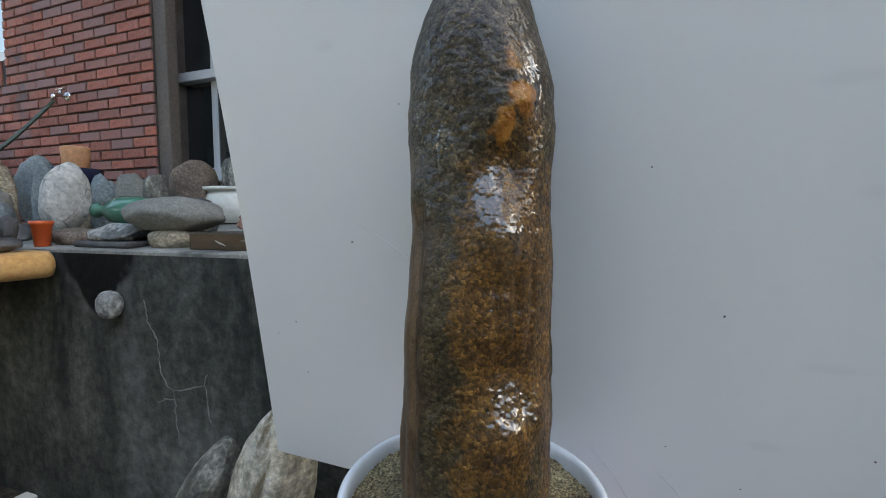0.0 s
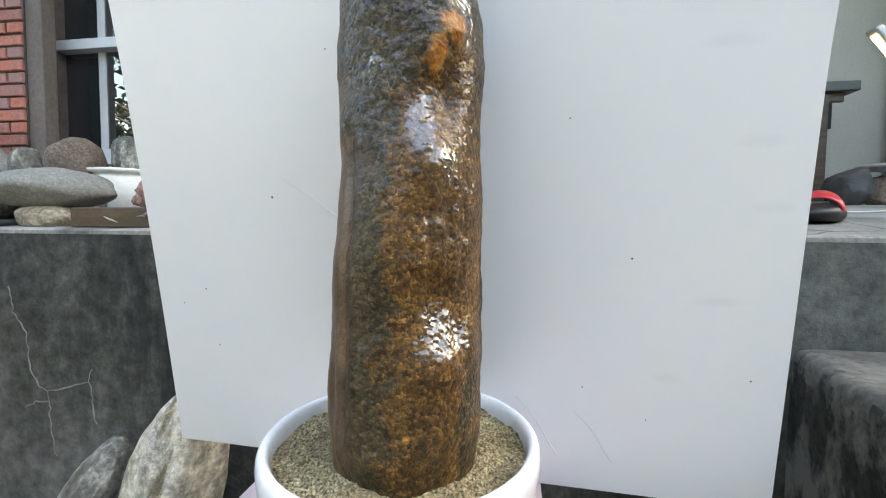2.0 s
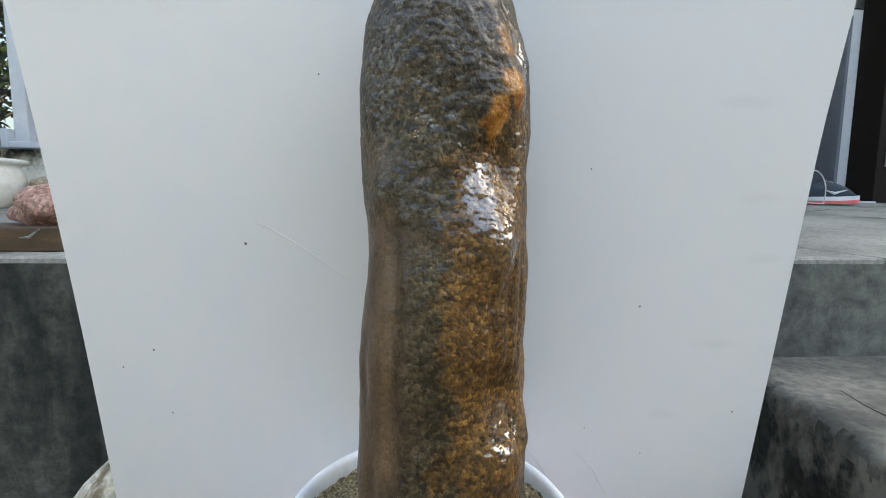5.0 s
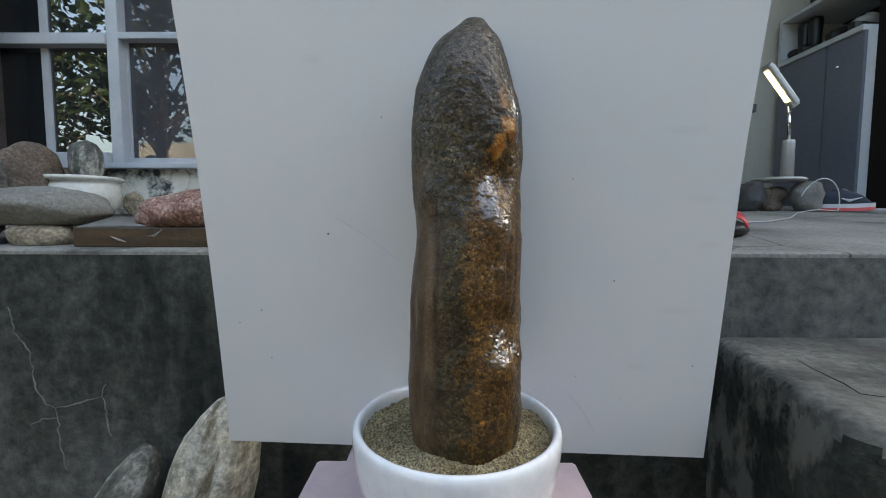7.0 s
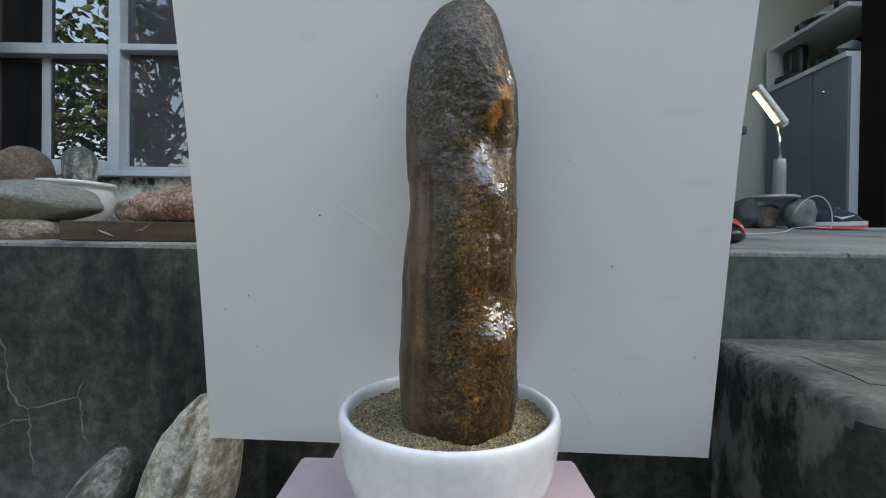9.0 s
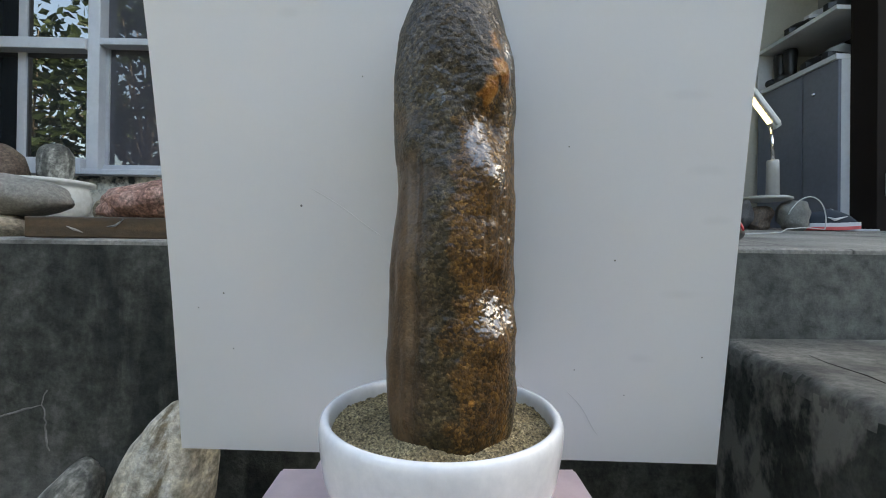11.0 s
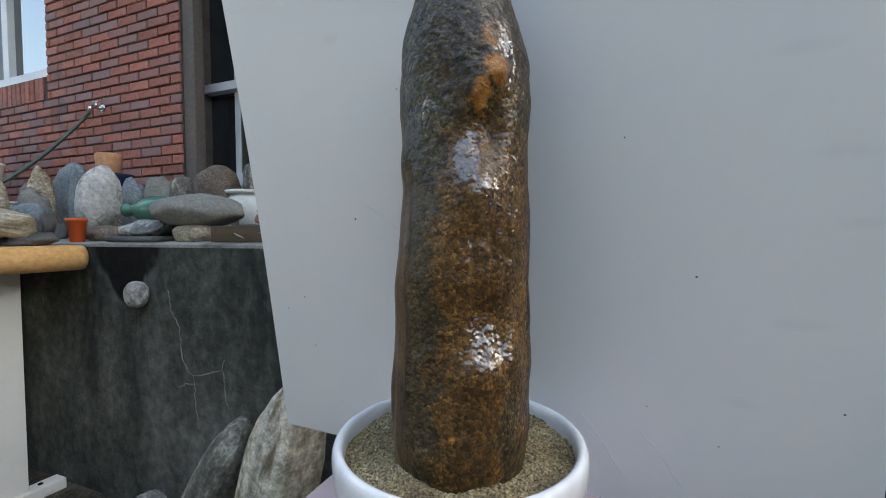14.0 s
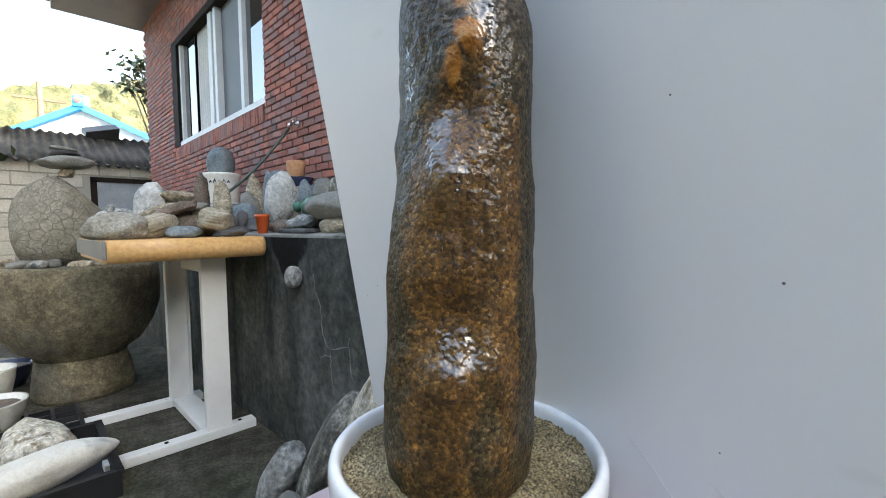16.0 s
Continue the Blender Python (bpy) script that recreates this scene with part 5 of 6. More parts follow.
for i, (x, y, z, l, w, h, rx, ry, rz, mat, lab) in enumerate([
        (-1.507, 0.321, TOP, 0.185, 0.15, 0.09, 0, 0, 82, "dappled", "large grey-tan oval stone"), (-1.525, 0.455, TOP + 0.004, 0.135, 0.115, 0.085, 0, -20, 78, "striped", "striped tan stone lying askew"),
        (-1.472, 0.506, TOP, 0.114, 0.1, 0.042, 0, 0, 76, "blue_stone", "flat slate-blue stone"), (-1.542, 0.629, TOP + 0.026, 0.13, 0.11, 0.08, 0, 10, 73, "striped", "white striped stone"),
        (-1.526, 0.68, TOP, 0.132, 0.11, 0.042, 0, -4, 71, "dark_stone", "flat dark brown stone"), (-1.61, 0.565, TOP, 0.12, 0.1, 0.09, 0, 0, 0, "brown_stone", "brown stone under the pile"),
        (-1.663, 0.479, TOP + 0.062, 0.17, 0.08, 0.055, 0, -26, 78, "tan_stone", "long brown stone in the pile"), (-1.731, 0.446, TOP + 0.07, 0.105, 0.085, 0.148, 0, 14, 80, "patchy_stone", "pale pitted stone on the pile"),
        (-1.699, 0.548, TOP + 0.13, 0.122, 0.085, 0.05, 0, 0, 77, "tan_stone", "long tan stone on top of the pile"), (-1.638, 0.584, TOP + 0.1, 0.114, 0.09, 0.032, 0, -6, 75, "grey_stone", "thin grey slab on the pile"),
        (-1.72, 0.36, TOP, 0.15, 0.14, 0.095, 0, 0, 0, "grey_stone", "grey stone at the back of the table"), (-1.789, 0.328, TOP, 0.085, 0.08, 0.1, 0, 0, 83, "patchy_stone", "pale rounded stone"),
        (-1.7, 0.56, TOP, 0.16, 0.16, 0.125, 0, 0, 0, "brown_stone", "brown stone inside the pile"), (-1.75, 0.44, TOP, 0.16, 0.15, 0.07, 0, 0, 0, "grey_stone", "grey stone inside the pile"),
        (-1.72, 0.69, TOP, 0.14, 0.11, 0.11, 0, 0, 0, "grey_stone", "grey pebble stack at the back"), (-1.816, 0.351, TOP + 0.095, 0.03, 0.028, 0.032, 0, 0, 0, "pale_stone", "small white pebble"),
        (-1.56, 0.7, TOP, 0.05, 0.035, 0.085, 0, 0, 0, "dark_stone", "small dark upright stone"), (-1.85, 0.55, TOP, 0.2, 0.2, 0.15, 0, 0, 0, "brown_stone", "brown stone at the back of the pile"),
        (-1.62, 0.36, TOP, 0.12, 0.13, 0.09, 0, 0, 40, "blue_stone", "grey-blue stone behind the oval one"), (-1.66, 0.625, TOP, 0.13, 0.12, 0.12, 0, 0, 0, "tan_stone", "tan stone in the pile"),
        (-1.78, 0.5, TOP + 0.09, 0.13, 0.13, 0.09, 0, 10, 30, "grey_stone", "grey stone high in the pile"), (-1.95, 0.4, TOP, 0.15, 0.14, 0.12, 0, 0, 15, "pale_stone", "whitish stone at the back"),
        (-1.98, 0.6, TOP, 0.18, 0.16, 0.17, 0, 0, 50, "brown_stone", "tall brown stone at the back"), (-1.59, 0.515, TOP + 0.085, 0.07, 0.16, 0.04, 22, 0, -12, "brown_stone", "long narrow brown stone"),
        (-1.9, 0.29, TOP, 0.05, 0.045, 0.04, 0, 0, 0, "pale_stone", "tiny pale pebble"), (-1.572, 0.728, TOP, 0.05, 0.045, 0.105, 0, 8, 70, "dark_stone", "dark jagged upright stone"),
        (-1.8, 0.29, TOP + 0.0, 0.08, 0.05, 0.05, 0, 0, 0, "brown_stone", "small brown stone by the table rail")]):
    rock("table_stone", mat, lab + " on the table" if "table" not in lab else lab, (x, y, z), (l, w, h), (rx, ry, rz), 140 + i, "stones piled on the table", flat=0.3)

# ---------------------------------------------------------------- granite urn with stacked rocks
UX, UY = -2.62, 0.31
urn = thing("stone_urn", None, None, "large rough granite mortar urn on a foot", "urn", at=(UX, UY, 0))
part("foot", lathe([(0.195, 0), (0.205, 0.02), (0.204, 0.07), (0.2, 0.12), (0.19, 0.17), (0.186, 0.199), (0.1, 0.2)], 72, wobble=0.05), "urn", urn, "worn yellowish granite foot", True)
part("bowl", lathe([(0.1, 0.2), (0.186, 0.2), (0.19, 0.215), (0.25, 0.255), (0.305, 0.34), (0.335, 0.44), (0.345, 0.54), (0.338, 0.64), (0.325, 0.655), (0.29, 0.655), (0.27, 0.63), (0.05, 0.62)], 72, wobble=0.05), "urn", urn, "rough mossy granite bowl", True)
bm = rock_mesh((0.36, 0.385, 0.43), 201, 0.07, 0.3, 6, 0.0)
for v in bm.verts:
    q = v.co * 26
    d, _ = noise.voronoi(q + Vector((noise.noise(q * 0.8), noise.noise(q * 0.8 + Vector((5, 0, 0))), 0)) * 0.5)
    gap = max(0, 1 - (d[1] - d[0]) / 0.16)
    taper = 1 - 0.3 * (v.co.z / 0.43) ** 2
    n = Vector((v.co.x, v.co.y, v.co.z - 0.2)).normalized()
    v.co = Vector((v.co.x * taper, v.co.y * taper, v.co.z)) - n * 0.002 * gap
thing("egg_rock", bm, "crackled", "egg-shaped crackled rock standing on the urn", "stone", at=(UX + 0.06, 0.25, 0.655), smooth=True)
rock("neck_stone", "tan_stone", "small round stone between rock and capstone", (UX + 0.06, 0.285, 1.08), (0.065, 0.065, 0.048), (0, 0, 0), 203, flat=0.6)
rock("capstone", "grey_stone", "flat oval capstone balanced on the egg-shaped rock", (UX + 0.06, 0.29, 1.122), (0.2, 0.225, 0.062), (2, 0, 0), 205, flat=0.4)
rock("thin_stone", "dark_stone", "thin dark stone on the capstone", (UX + 0.06, 0.285, 1.182), (0.1, 0.12, 0.026), (0, 0, 0), 207, "thin stones on the capstone", flat=0.6)
rock("thin_stone", "grey_stone", "thin grey stone on top of the stack", (UX + 0.06, 0.28, 1.205), (0.09, 0.11, 0.022), (-6, 0, 0), 209, "thin stones on the capstone", flat=0.6)
for i in range(22):
    a, r = random.uniform(-2.6, 1.9), random.uniform(0.2, 0.3)
    rock("rim_pebble", random.choice(["grey_stone", "tan_stone", "pale_stone", "dark_stone"]), "river pebble laid on the urn's rim", (UX + r * math.cos(a), UY + r * math.sin(a), 0.645 + 0.008 * (i % 2)),
         (random.uniform(0.06, 0.1), random.uniform(0.05, 0.08), random.uniform(0.025, 0.045)), (0, 0, random.uniform(0, 90)), 220 + i, "pebbles on the urn's rim", flat=0.5, detail=3)

# ---------------------------------------------------------------- things on the yard floor
crate = thing("crate", None, None, "low black plastic crate full of stones", "crate", at=(-1.62, 0.06, 0))
part("base", box(-0.26, 0.22, -0.3, 0.23, 0.0, 0.012), "black_plastic", crate)
for x0, x1, y0, y1 in ((-0.26, -0.25, -0.3, 0.23), (0.21, 0.22, -0.3, 0.23), (-0.25, 0.21, -0.3, -0.29), (-0.25, 0.21, 0.22, 0.23)):
    part("side", box(x0, x1, y0, y1, 0.012, 0.075), "black_plastic", crate)
    part("rim", box(x0 - 0.006, x1 + 0.006, y0 - 0.006, y1 + 0.006, 0.075, 0.085), "black_plastic", crate)
rock("long_stone", "smooth_cream", "long whitish stone lying in the crate", (-1.5, 0.09, 0.06), (0.13, 0.44, 0.1), (6, 0, 8), 301, rough=0.08)
rock("round_stone", "cream_stone", "yellowish round stone in the crate", (-1.76, 0.1, 0.02), (0.25, 0.2, 0.16), (0, 0, 20), 303)
rock("round_stone", "grey_stone", "grey stone in the crate", (-1.75, -0.1, 0.014), (0.2, 0.2, 0.11), (0, 0, 20), 305)
tray = thing("seed_tray", None, None, "black plastic seed tray on the yard floor", "tray", at=(-2.12, 0.13, 0))
for x in (-0.16, -0.08, 0.0, 0.08, 0.16):
    part("rib", box(x - 0.006, x + 0.006, -0.12, 0.12, 0.0, 0.05), "black_plastic", tray)
for y in (-0.12, -0.04, 0.04, 0.12):
    part("rib", box(-0.166, 0.166, y - 0.006, y + 0.006, 0.0, 0.052), "black_plastic", tray)
for x, y, r, h, mat, lab in ((-2.25, -0.02, 0.12, 0.14, "cream_glaze", "shallow grey-white planter with dry soil"), (-2.5, -0.04, 0.11, 0.22, "cream_glaze", "pale green-grey planter beside the urn"), (-3.0, 0.02, 0.12, 0.12, "blue_glaze", "blue basin on the yard floor")):
    pl = thing("planter", lathe([(r * 0.6, 0), (r * 0.64, 0.004), (r * 0.95, h * 0.75), (r, h * 0.95), (r * 1.03, h), (r * 0.92, h), (r * 0.88, h * 0.8), (r * 0.1, h * 0.8)], 40), mat, lab, "planter", at=(x, y, 0), smooth=True)
    part("soil", lathe([(r * 0.86, h * 0.8), (r * 0.8, h * 0.86), (r * 0.3, h * 0.9), (0.004, h * 0.91)], 24, wobble=0.1), "brown_stone", pl, "dry brown soil", True)
for i in range(14):
    rock("floor_pebble", random.choice(["grey_stone", "blue_stone", "pale_stone"]), "loose pebble on the yard floor", (-3.1 + random.uniform(-0.5, 0.6), random.uniform(0.05, 0.5) - 0.1, -0.004), (random.uniform(0.05, 0.12), random.uniform(0.04, 0.1), random.uniform(0.03, 0.07)),
         (0, 0, random.uniform(0, 90)), 330 + i, "pebbles on the yard floor", detail=3)

# ---------------------------------------------------------------- entrance things
base_z = floor_z(2.0)
for i, (x, y, w, d, h, mat) in enumerate([(1.4, 2.0, 0.17, 0.14, 0.15, "dark_stone"), (1.53, 2.03, 0.16, 0.12, 0.125, "brown_stone"), (1.665, 1.98, 0.165, 0.14, 0.15, "grey_stone")]):
    rock("round_stone", mat, "rounded stone at the door sill under the lamp", (x, y, base_z - 0.003), (w, d, h), (0, 0, 20 * i), 401 + i, "stones at the door sill", flat=0.4)
lamp = thing("desk_lamp", None, None, "grey fluorescent desk lamp, lit, on stones", "lamp", at=(1.56, 2.02, 1.055))
part("base", lathe([(0.1, 0), (0.115, 0.004), (0.115, 0.012), (0.1, 0.018), (0.02, 0.02)], 40), "lamp_grey", lamp, smooth=True)
part("post", lathe([(0.029, 0.018), (0.027, 0.19), (0.025, 0.205), (0.01, 0.208)], 24), "lamp_grey", lamp, at=(0.04, 0, 0), smooth=True)
part("arm", rod([(0.042, 0, 0.2), (0.03, -0.0, 0.37)], 0.008, 12), "chrome", lamp, smooth=True)
head = part("shade", box(-0.016, 0.016, -0.03, 0.03, -0.12, 0.12, 0.009, segments=3), "lamp_grey", lamp, "silver shade", at=(-0.02, 0, 0.475), turn=(0, -38, 0))
part("tube", box(-0.021, -0.0165, -0.013, 0.013, -0.11, 0.095, 0.002), "tube", head, "lit warm tube")
part("joint", box(-0.02, 0.02, -0.02, 0.02, -0.02, 0.02, 0.006), "lamp_grey", lamp, at=(0.045, 0, 0.385), turn=(0, -38, 0))
pts = [(1.66 + 0.1 * math.cos(a), 1.9 - 0.03 * math.sin(a), base_z + 0.0 + 0.15 * max(0, math.sin(a))) for a in (math.pi * 0.85 - i * 0.16 for i in range(18))] + [(1.62, 1.85, base_z + 0.005), (1.45, 1.75, base_z - 0.01), (1.3, 1.6, floor_z(1.6) + 0.004), (1.1, 1.45, floor_z(1.45) + 0.004), (0.9, 1.4, floor_z(1.4) + 0.004)]
thing("power_cable", rod(pts, 0.0025, 6), "wire", "thin white power cable trailing over the floor", "cable", smooth=True)


def sneaker(at, turn, upper, label, length=0.255, sole="coral", mid="white_rubber"):
    """A running shoe: sole, foxing stripe, upper with its opening, laces and side mark."""
    shoe = thing("sneaker", None, None, label, "shoe", at=at, turn=turn, group="shoes at the entrance")

    def outline(t, scale):
        w = 0.05 * (0.75 + 0.25 * math.sin(math.pi * min(t * 1.25, 1))) * min(1, 6 * min(t + 0.03, 1.03 - t)) ** 0.5
        return w * scale

    def layer(z0, z1, s0, s1, lift=0.0):
        bm = bmesh.new()
        rings = []
        for z, s in ((z0, s0), (z1, s1)):
            pts = [(length * (t - 0.5), sgn * outline(t, s)) for sgn, ts in ((1, [i / 16 for i in range(17)]), (-1, [1 - i / 16 for i in range(17)])) for t in ts]
            rings.append([bm.verts.new((x, y, z + lift * max(0, x / length) ** 2)) for x, y in pts])
        n = len(rings[0])
        for i in range(n):
            bm.faces.new((rings[0][i], rings[0][(i + 1) % n], rings[1][(i + 1) % n], rings[1][i]))
        bm.faces.new(rings[0][::-1]), bm.faces.new(rings[1])
        return bm
    part("sole", layer(0.0, 0.016, 0.97, 1.0, 0.03), sole, shoe, "thin outsole")
    part("midsole", layer(0.016, 0.034, 1.0, 0.97, 0.03), mid, shoe)
    bm = bmesh.new()
    rings = []
    for i in range(15):
        t = i / 14
        x = length * (t - 0.5) * 0.96
        h = 0.034 + (0.075 if t < 0.45 else 0.075 - 0.052 * ((t - 0.45) / 0.55) ** 1.1) * min(1, 5 * min(t + 0.12, 1.03 - t))
        w = outline(t, 0.9)
        dip = 0.028 * math.exp(-((t - 0.25) / 0.14) ** 2)
        rings.append([bm.verts.new((x, w * c, 0.034 + (h - 0.034) * s - (dip if s > 0.8 else 0))) for c, s in ((1, 0), (1.0, 0.35), (0.85, 0.75), (0.45, 1.0), (-0.45, 1.0), (-0.85, 0.75), (-1.0, 0.35), (-1, 0))])
    for a, b in zip(rings, rings[1:]):
        for i in range(7):
            bm.faces.new((a[i], b[i], b[i + 1], a[i + 1]))
    bm.faces.new(rings[0]), bm.faces.new(rings[-1][::-1])
    part("upper", bm, upper, shoe, smooth=True)
    bm = bmesh.new()
    for k in range(4):
        x = length * (0.02 + 0.06 * k)
        rod([(x, -0.024, 0.098 - 0.011 * k), (x + 0.006, 0, 0.106 - 0.012 * k), (x, 0.024, 0.098 - 0.011 * k)], 0.003, 6, bm)
    part("laces", bm, "white_rubber", shoe)
    part("side_mark", rod([(-0.03, -0.0505, 0.062), (0.0, -0.0515, 0.05), (0.055, -0.0475, 0.066)], [0.002, 0.007, 0.001], 6), "white_rubber", shoe, "pale curved mark")
    return shoe


sneaker((1.84, 1.97, floor_z(1.97) + 0.002), (0, 0, -14), "black_shoe", "navy running shoe with coral and white sole")
sneaker((1.93, 2.08, floor_z(2.08) + 0.002), (0, 0, -4), "black_shoe", "navy running shoe with white sole at the cabinet")
for i, (y, z) in enumerate(((2.32, 2.195), (2.46, 2.195), (2.62, 2.195), (2.36, 1.92), (2.52, 1.92))):
    sneaker((2.27, y, z), (0, 0, 180 + 5 * i), "dark_leather" if i % 2 == 0 else "lamp_grey", "dark shoe stored on the cabinet shelf" if i % 2 == 0 else "grey shoe stored on the cabinet shelf", sole="dark_leather", mid="dark_leather" if i != 1 else "white_rubber")
for y in (2.68, 2.76):
    boot = thing("boot", rod([(0, 0, 0), (0, 0, 0.08), (0, 0, 0.2), (0, 0, 0.22)], [0.038, 0.034, 0.04, 0.036], 16), "dark_leather", "black rubber boot on the cabinet shelf", "boot", at=(2.24, y, 1.92), group="boots", smooth=True)
    part("toe", rock_mesh((0.12, 0.07, 0.06), 3, 0.02, 0.5, 2, 0), "dark_leather", boot, smooth=True, at=(-0.04, 0, 0))
def slipper(at, turn):
    slip = thing("slipper", None, None, "black rubber slipper with a red strap on the terrace", "slipper", at=at, turn=turn, group="slippers on the terrace")
    part("sole", rock_mesh((0.235, 0.098, 0.042), 5, 0.04, 0.6, 4, 0), "dark_leather", slip, smooth=True)
    arc = [(0.047 * math.cos(math.pi * i / 16), 0.052 * math.sin(math.pi * i / 16)) for i in range(17)]
    bm = bmesh.new()
    rows = []
    for x, wide, tall in ((-0.012, 1.0, 1.0), (0.03, 1.0, 0.88), (0.07, 0.93, 0.62)):
        rows.append([[bm.verts.new((x, y * wide * k, 0.022 + z * tall * k)) for y, z in arc] for k in (1.0, 0.9)])
    for a, b in zip(rows, rows[1:]):
        for i in range(16):
            bm.faces.new((a[0][i], a[0][i + 1], b[0][i + 1], b[0][i])), bm.faces.new((a[1][i + 1], a[1][i], b[1][i], b[1][i + 1]))
    for end in (rows[0], rows[-1]):
        for i in range(16):
            bm.faces.new((end[0][i], end[0][i + 1], end[1][i + 1], end[1][i]))
    bmesh.ops.recalc_face_normals(bm, faces=bm.faces)
    part("strap", bm, "red", slip, "red strap", True)


slipper((0.725, 1.1, floor_z(1.1)), (0, 0, 236))
slipper((0.61, 1.12, floor_z(1.12)), (0, 0, 230))
thing("door_sill", box(0.95, 2.22, 2.08, 2.2, 0.88, 0.925, 0.003), "aluminium", "metal door sill with a dark gap", "trim", kind="structure")
console = thing("console_table", None, None, "black console table with dark green stone top", "table", at=(0, 0, 0.915))
part("top", box(0.98, 1.75, 2.47, 2.86, 0.59, 0.64, 0.006), "green_slab", console, "dark green stone slab")
part("panel", box(1.0, 1.575, 2.5, 2.52, 0.0, 0.59, 0.003), "dark_frame", console, "black front panel")
part("leg", box(1.577, 1.628, 2.5, 2.55, 0.0, 0.59, 0.004), "wood", console, "brown wooden leg")
part("leg", box(1.577, 1.628, 2.8, 2.85, 0.0, 0.59, 0.004), "wood", console, "brown wooden leg")
part("rail", box(1.577, 1.7, 2.505, 2.53, 0.545, 0.59, 0.003), "wood", console, "brown bracket under the slab")
sw = thing("intercom", box(-0.03, 0.03, -0.02, 0.0, -0.1, 0.1, 0.006), "black_plastic", "slim black wall phone on the plaster", "intercom", at=(1.86, 2.9, 1.5))
thing("baseboard", box(0.95, 2.16, 2.885, 2.9, 0.9, 1.05), "dark_frame", "dark baseboard in the hall", "baseboard", kind="structure")
thing("hall_floor", box(0.6, 2.7, 2.2, 2.9, 0.88, 0.915), "concrete_top", "grey hall floor", "floor", kind="structure")
thing("wall_far_side", box(3.3, 5.0, 2.0, 2.2, 0.8, 4.0), "plaster", "plain plaster house wall", "wall", kind="structure")
thing("door_head", box(0.6, 3.3, 2.0, 2.2, 3.1, 4.0), "plaster", "plain plaster over the entrance", "wall", kind="structure")

# ---------------------------------------------------------------- neighbour's wall, shed roof, gable, hill
nwall = thing("neighbour_wall", None, None, "pale cement block wall of the neighbouring shed", "wall", kind="structure")
part("core", box(-8.75, -8.512, -5.0, 4.0, -0.1, 1.88), "plaster", nwall)
frame_w = thing("window_3", None, None, "dark-framed shed window with blue-grey pane", "window", kind="structure")
part("frame", box(-8.52, -8.47, 0.98, 1.06, 1.0, 1.62), "dark_frame", frame_w)
part("frame", box(-8.52, -8.47, 0.98, 2.6, 1.585, 1.66), "dark_frame", frame_w)
part("pane", box(-8.515, -8.49, 1.06, 2.6, 1.0, 1.585), "dusty_pane", frame_w, "dull blue-grey pane")
bm = bmesh.new()
n = 420
rowsv = []
for x, z in ((-8.38, 1.83), (-8.9, 2.1), (-9.75, 2.52)):
    rowsv.append([bm.verts.new((x, -5.0 + 9.0 * i / n, z + 0.022 * math.sin(2 * math.pi * (9.0 * i / n) / 0.13))) for i in range(n + 1)])
for a, b in zip(rowsv, rowsv[1:]):
    for i in range(n):
        bm.faces.new((a[i], a[i + 1], b[i + 1], b[i]))
bmesh.ops.solidify(bm, geom=list(bm.faces), thickness=0.012)
thing("shed_roof", bm, "slate_sheet", "weathered dark corrugated cement roof sheet", "roof", smooth=True, kind="structure")
bm = box(-0.14, 0.14, -0.24, 0.24, -0.02, 0.16, 0.01)
for v in bm.verts:
    v.co.z *= 0.45 + 0.9 * (v.co.y + 0.24) / 0.48 if v.co.z > 0 else 1
thing("roof_weight", bm, "black_plastic", "black angular bundle lying on the shed roof", "bundle", at=(-9.68, 1.28, 2.52), turn=(0, 24, 8))
gab = thing("neighbour_house", None, None, "white gabled house with bright blue roof trim", "house", at=(-16, 1.67, -0.28), turn=(0, 0, -28))
bm = bmesh.new()
for x in (0.0, -5.0):
    for y, z in ((-2.6, 0), (2.6, 0), (2.6, 3.35), (0, 4.6), (-2.6, 3.35)):
        bm.verts.new((x, y, z))
bm.verts.ensure_lookup_table()
bm.faces.new(bm.verts[0:5]), bm.faces.new(bm.verts[5:10][::-1])
for i in range(5):
    j = (i + 1) % 5
    bm.faces.new((bm.verts[i], bm.verts[5 + i], bm.verts[5 + j], bm.verts[j]))
bmesh.ops.recalc_face_normals(bm, faces=bm.faces)
part("wall", bm, "gable", gab)
for sgn in (-1, 1):
    bm = bmesh.new()
    pts = [(0, 4.72), (sgn * 3.0, 3.3), (sgn * 3.0, 3.14), (0, 4.55)]
    f = [bm.verts.new((0.2, y, z)) for y, z in pts]
    k = [bm.verts.new((-5.2, y, z)) for y, z in pts]
    bm.faces.new(f), bm.faces.new(k[::-1])
    for i in range(4):
        bm.faces.new((f[i], k[i], k[(i + 1) % 4], f[(i + 1) % 4]))
    bmesh.ops.recalc_face_normals(bm, faces=bm.faces)
    part("roof", bm, "blue_trim", gab, "bright blue roof edge")
for i in range(13):
    y = -2.4 + 0.4 * i
    part("panel_rib", box(0.0, 0.02, y - 0.015, y + 0.015, 2.6, 3.4 + 1.2 * (1 - abs(y) / 2.6)), "gable", gab)
part("ridge_cap", box(-0.1, 0.25, -0.16, 0.16, 4.6, 4.95, 0.05), "blue_trim", gab, "blue ridge cap with red badge")
part("ridge_badge", lathe([(0.09, 0), (0.09, 0.02), (0.02, 0.03)], 16), "coral", gab, at=(0.25, 0, 4.8), turn=(0, 90, 0))
part("tie_beam", box(0.02, 0.1, -2.9, 2.9, 3.2, 3.32), "blue_trim", gab, "blue tie beam")
pole = thing("utility_pole", rod([(0, 0, 0), (0, 0, 7.4)], [0.15, 0.1], 12), "bark", "grey utility pole behind the gabled house", "pole", at=(-26, 1.2, 0), smooth=True)
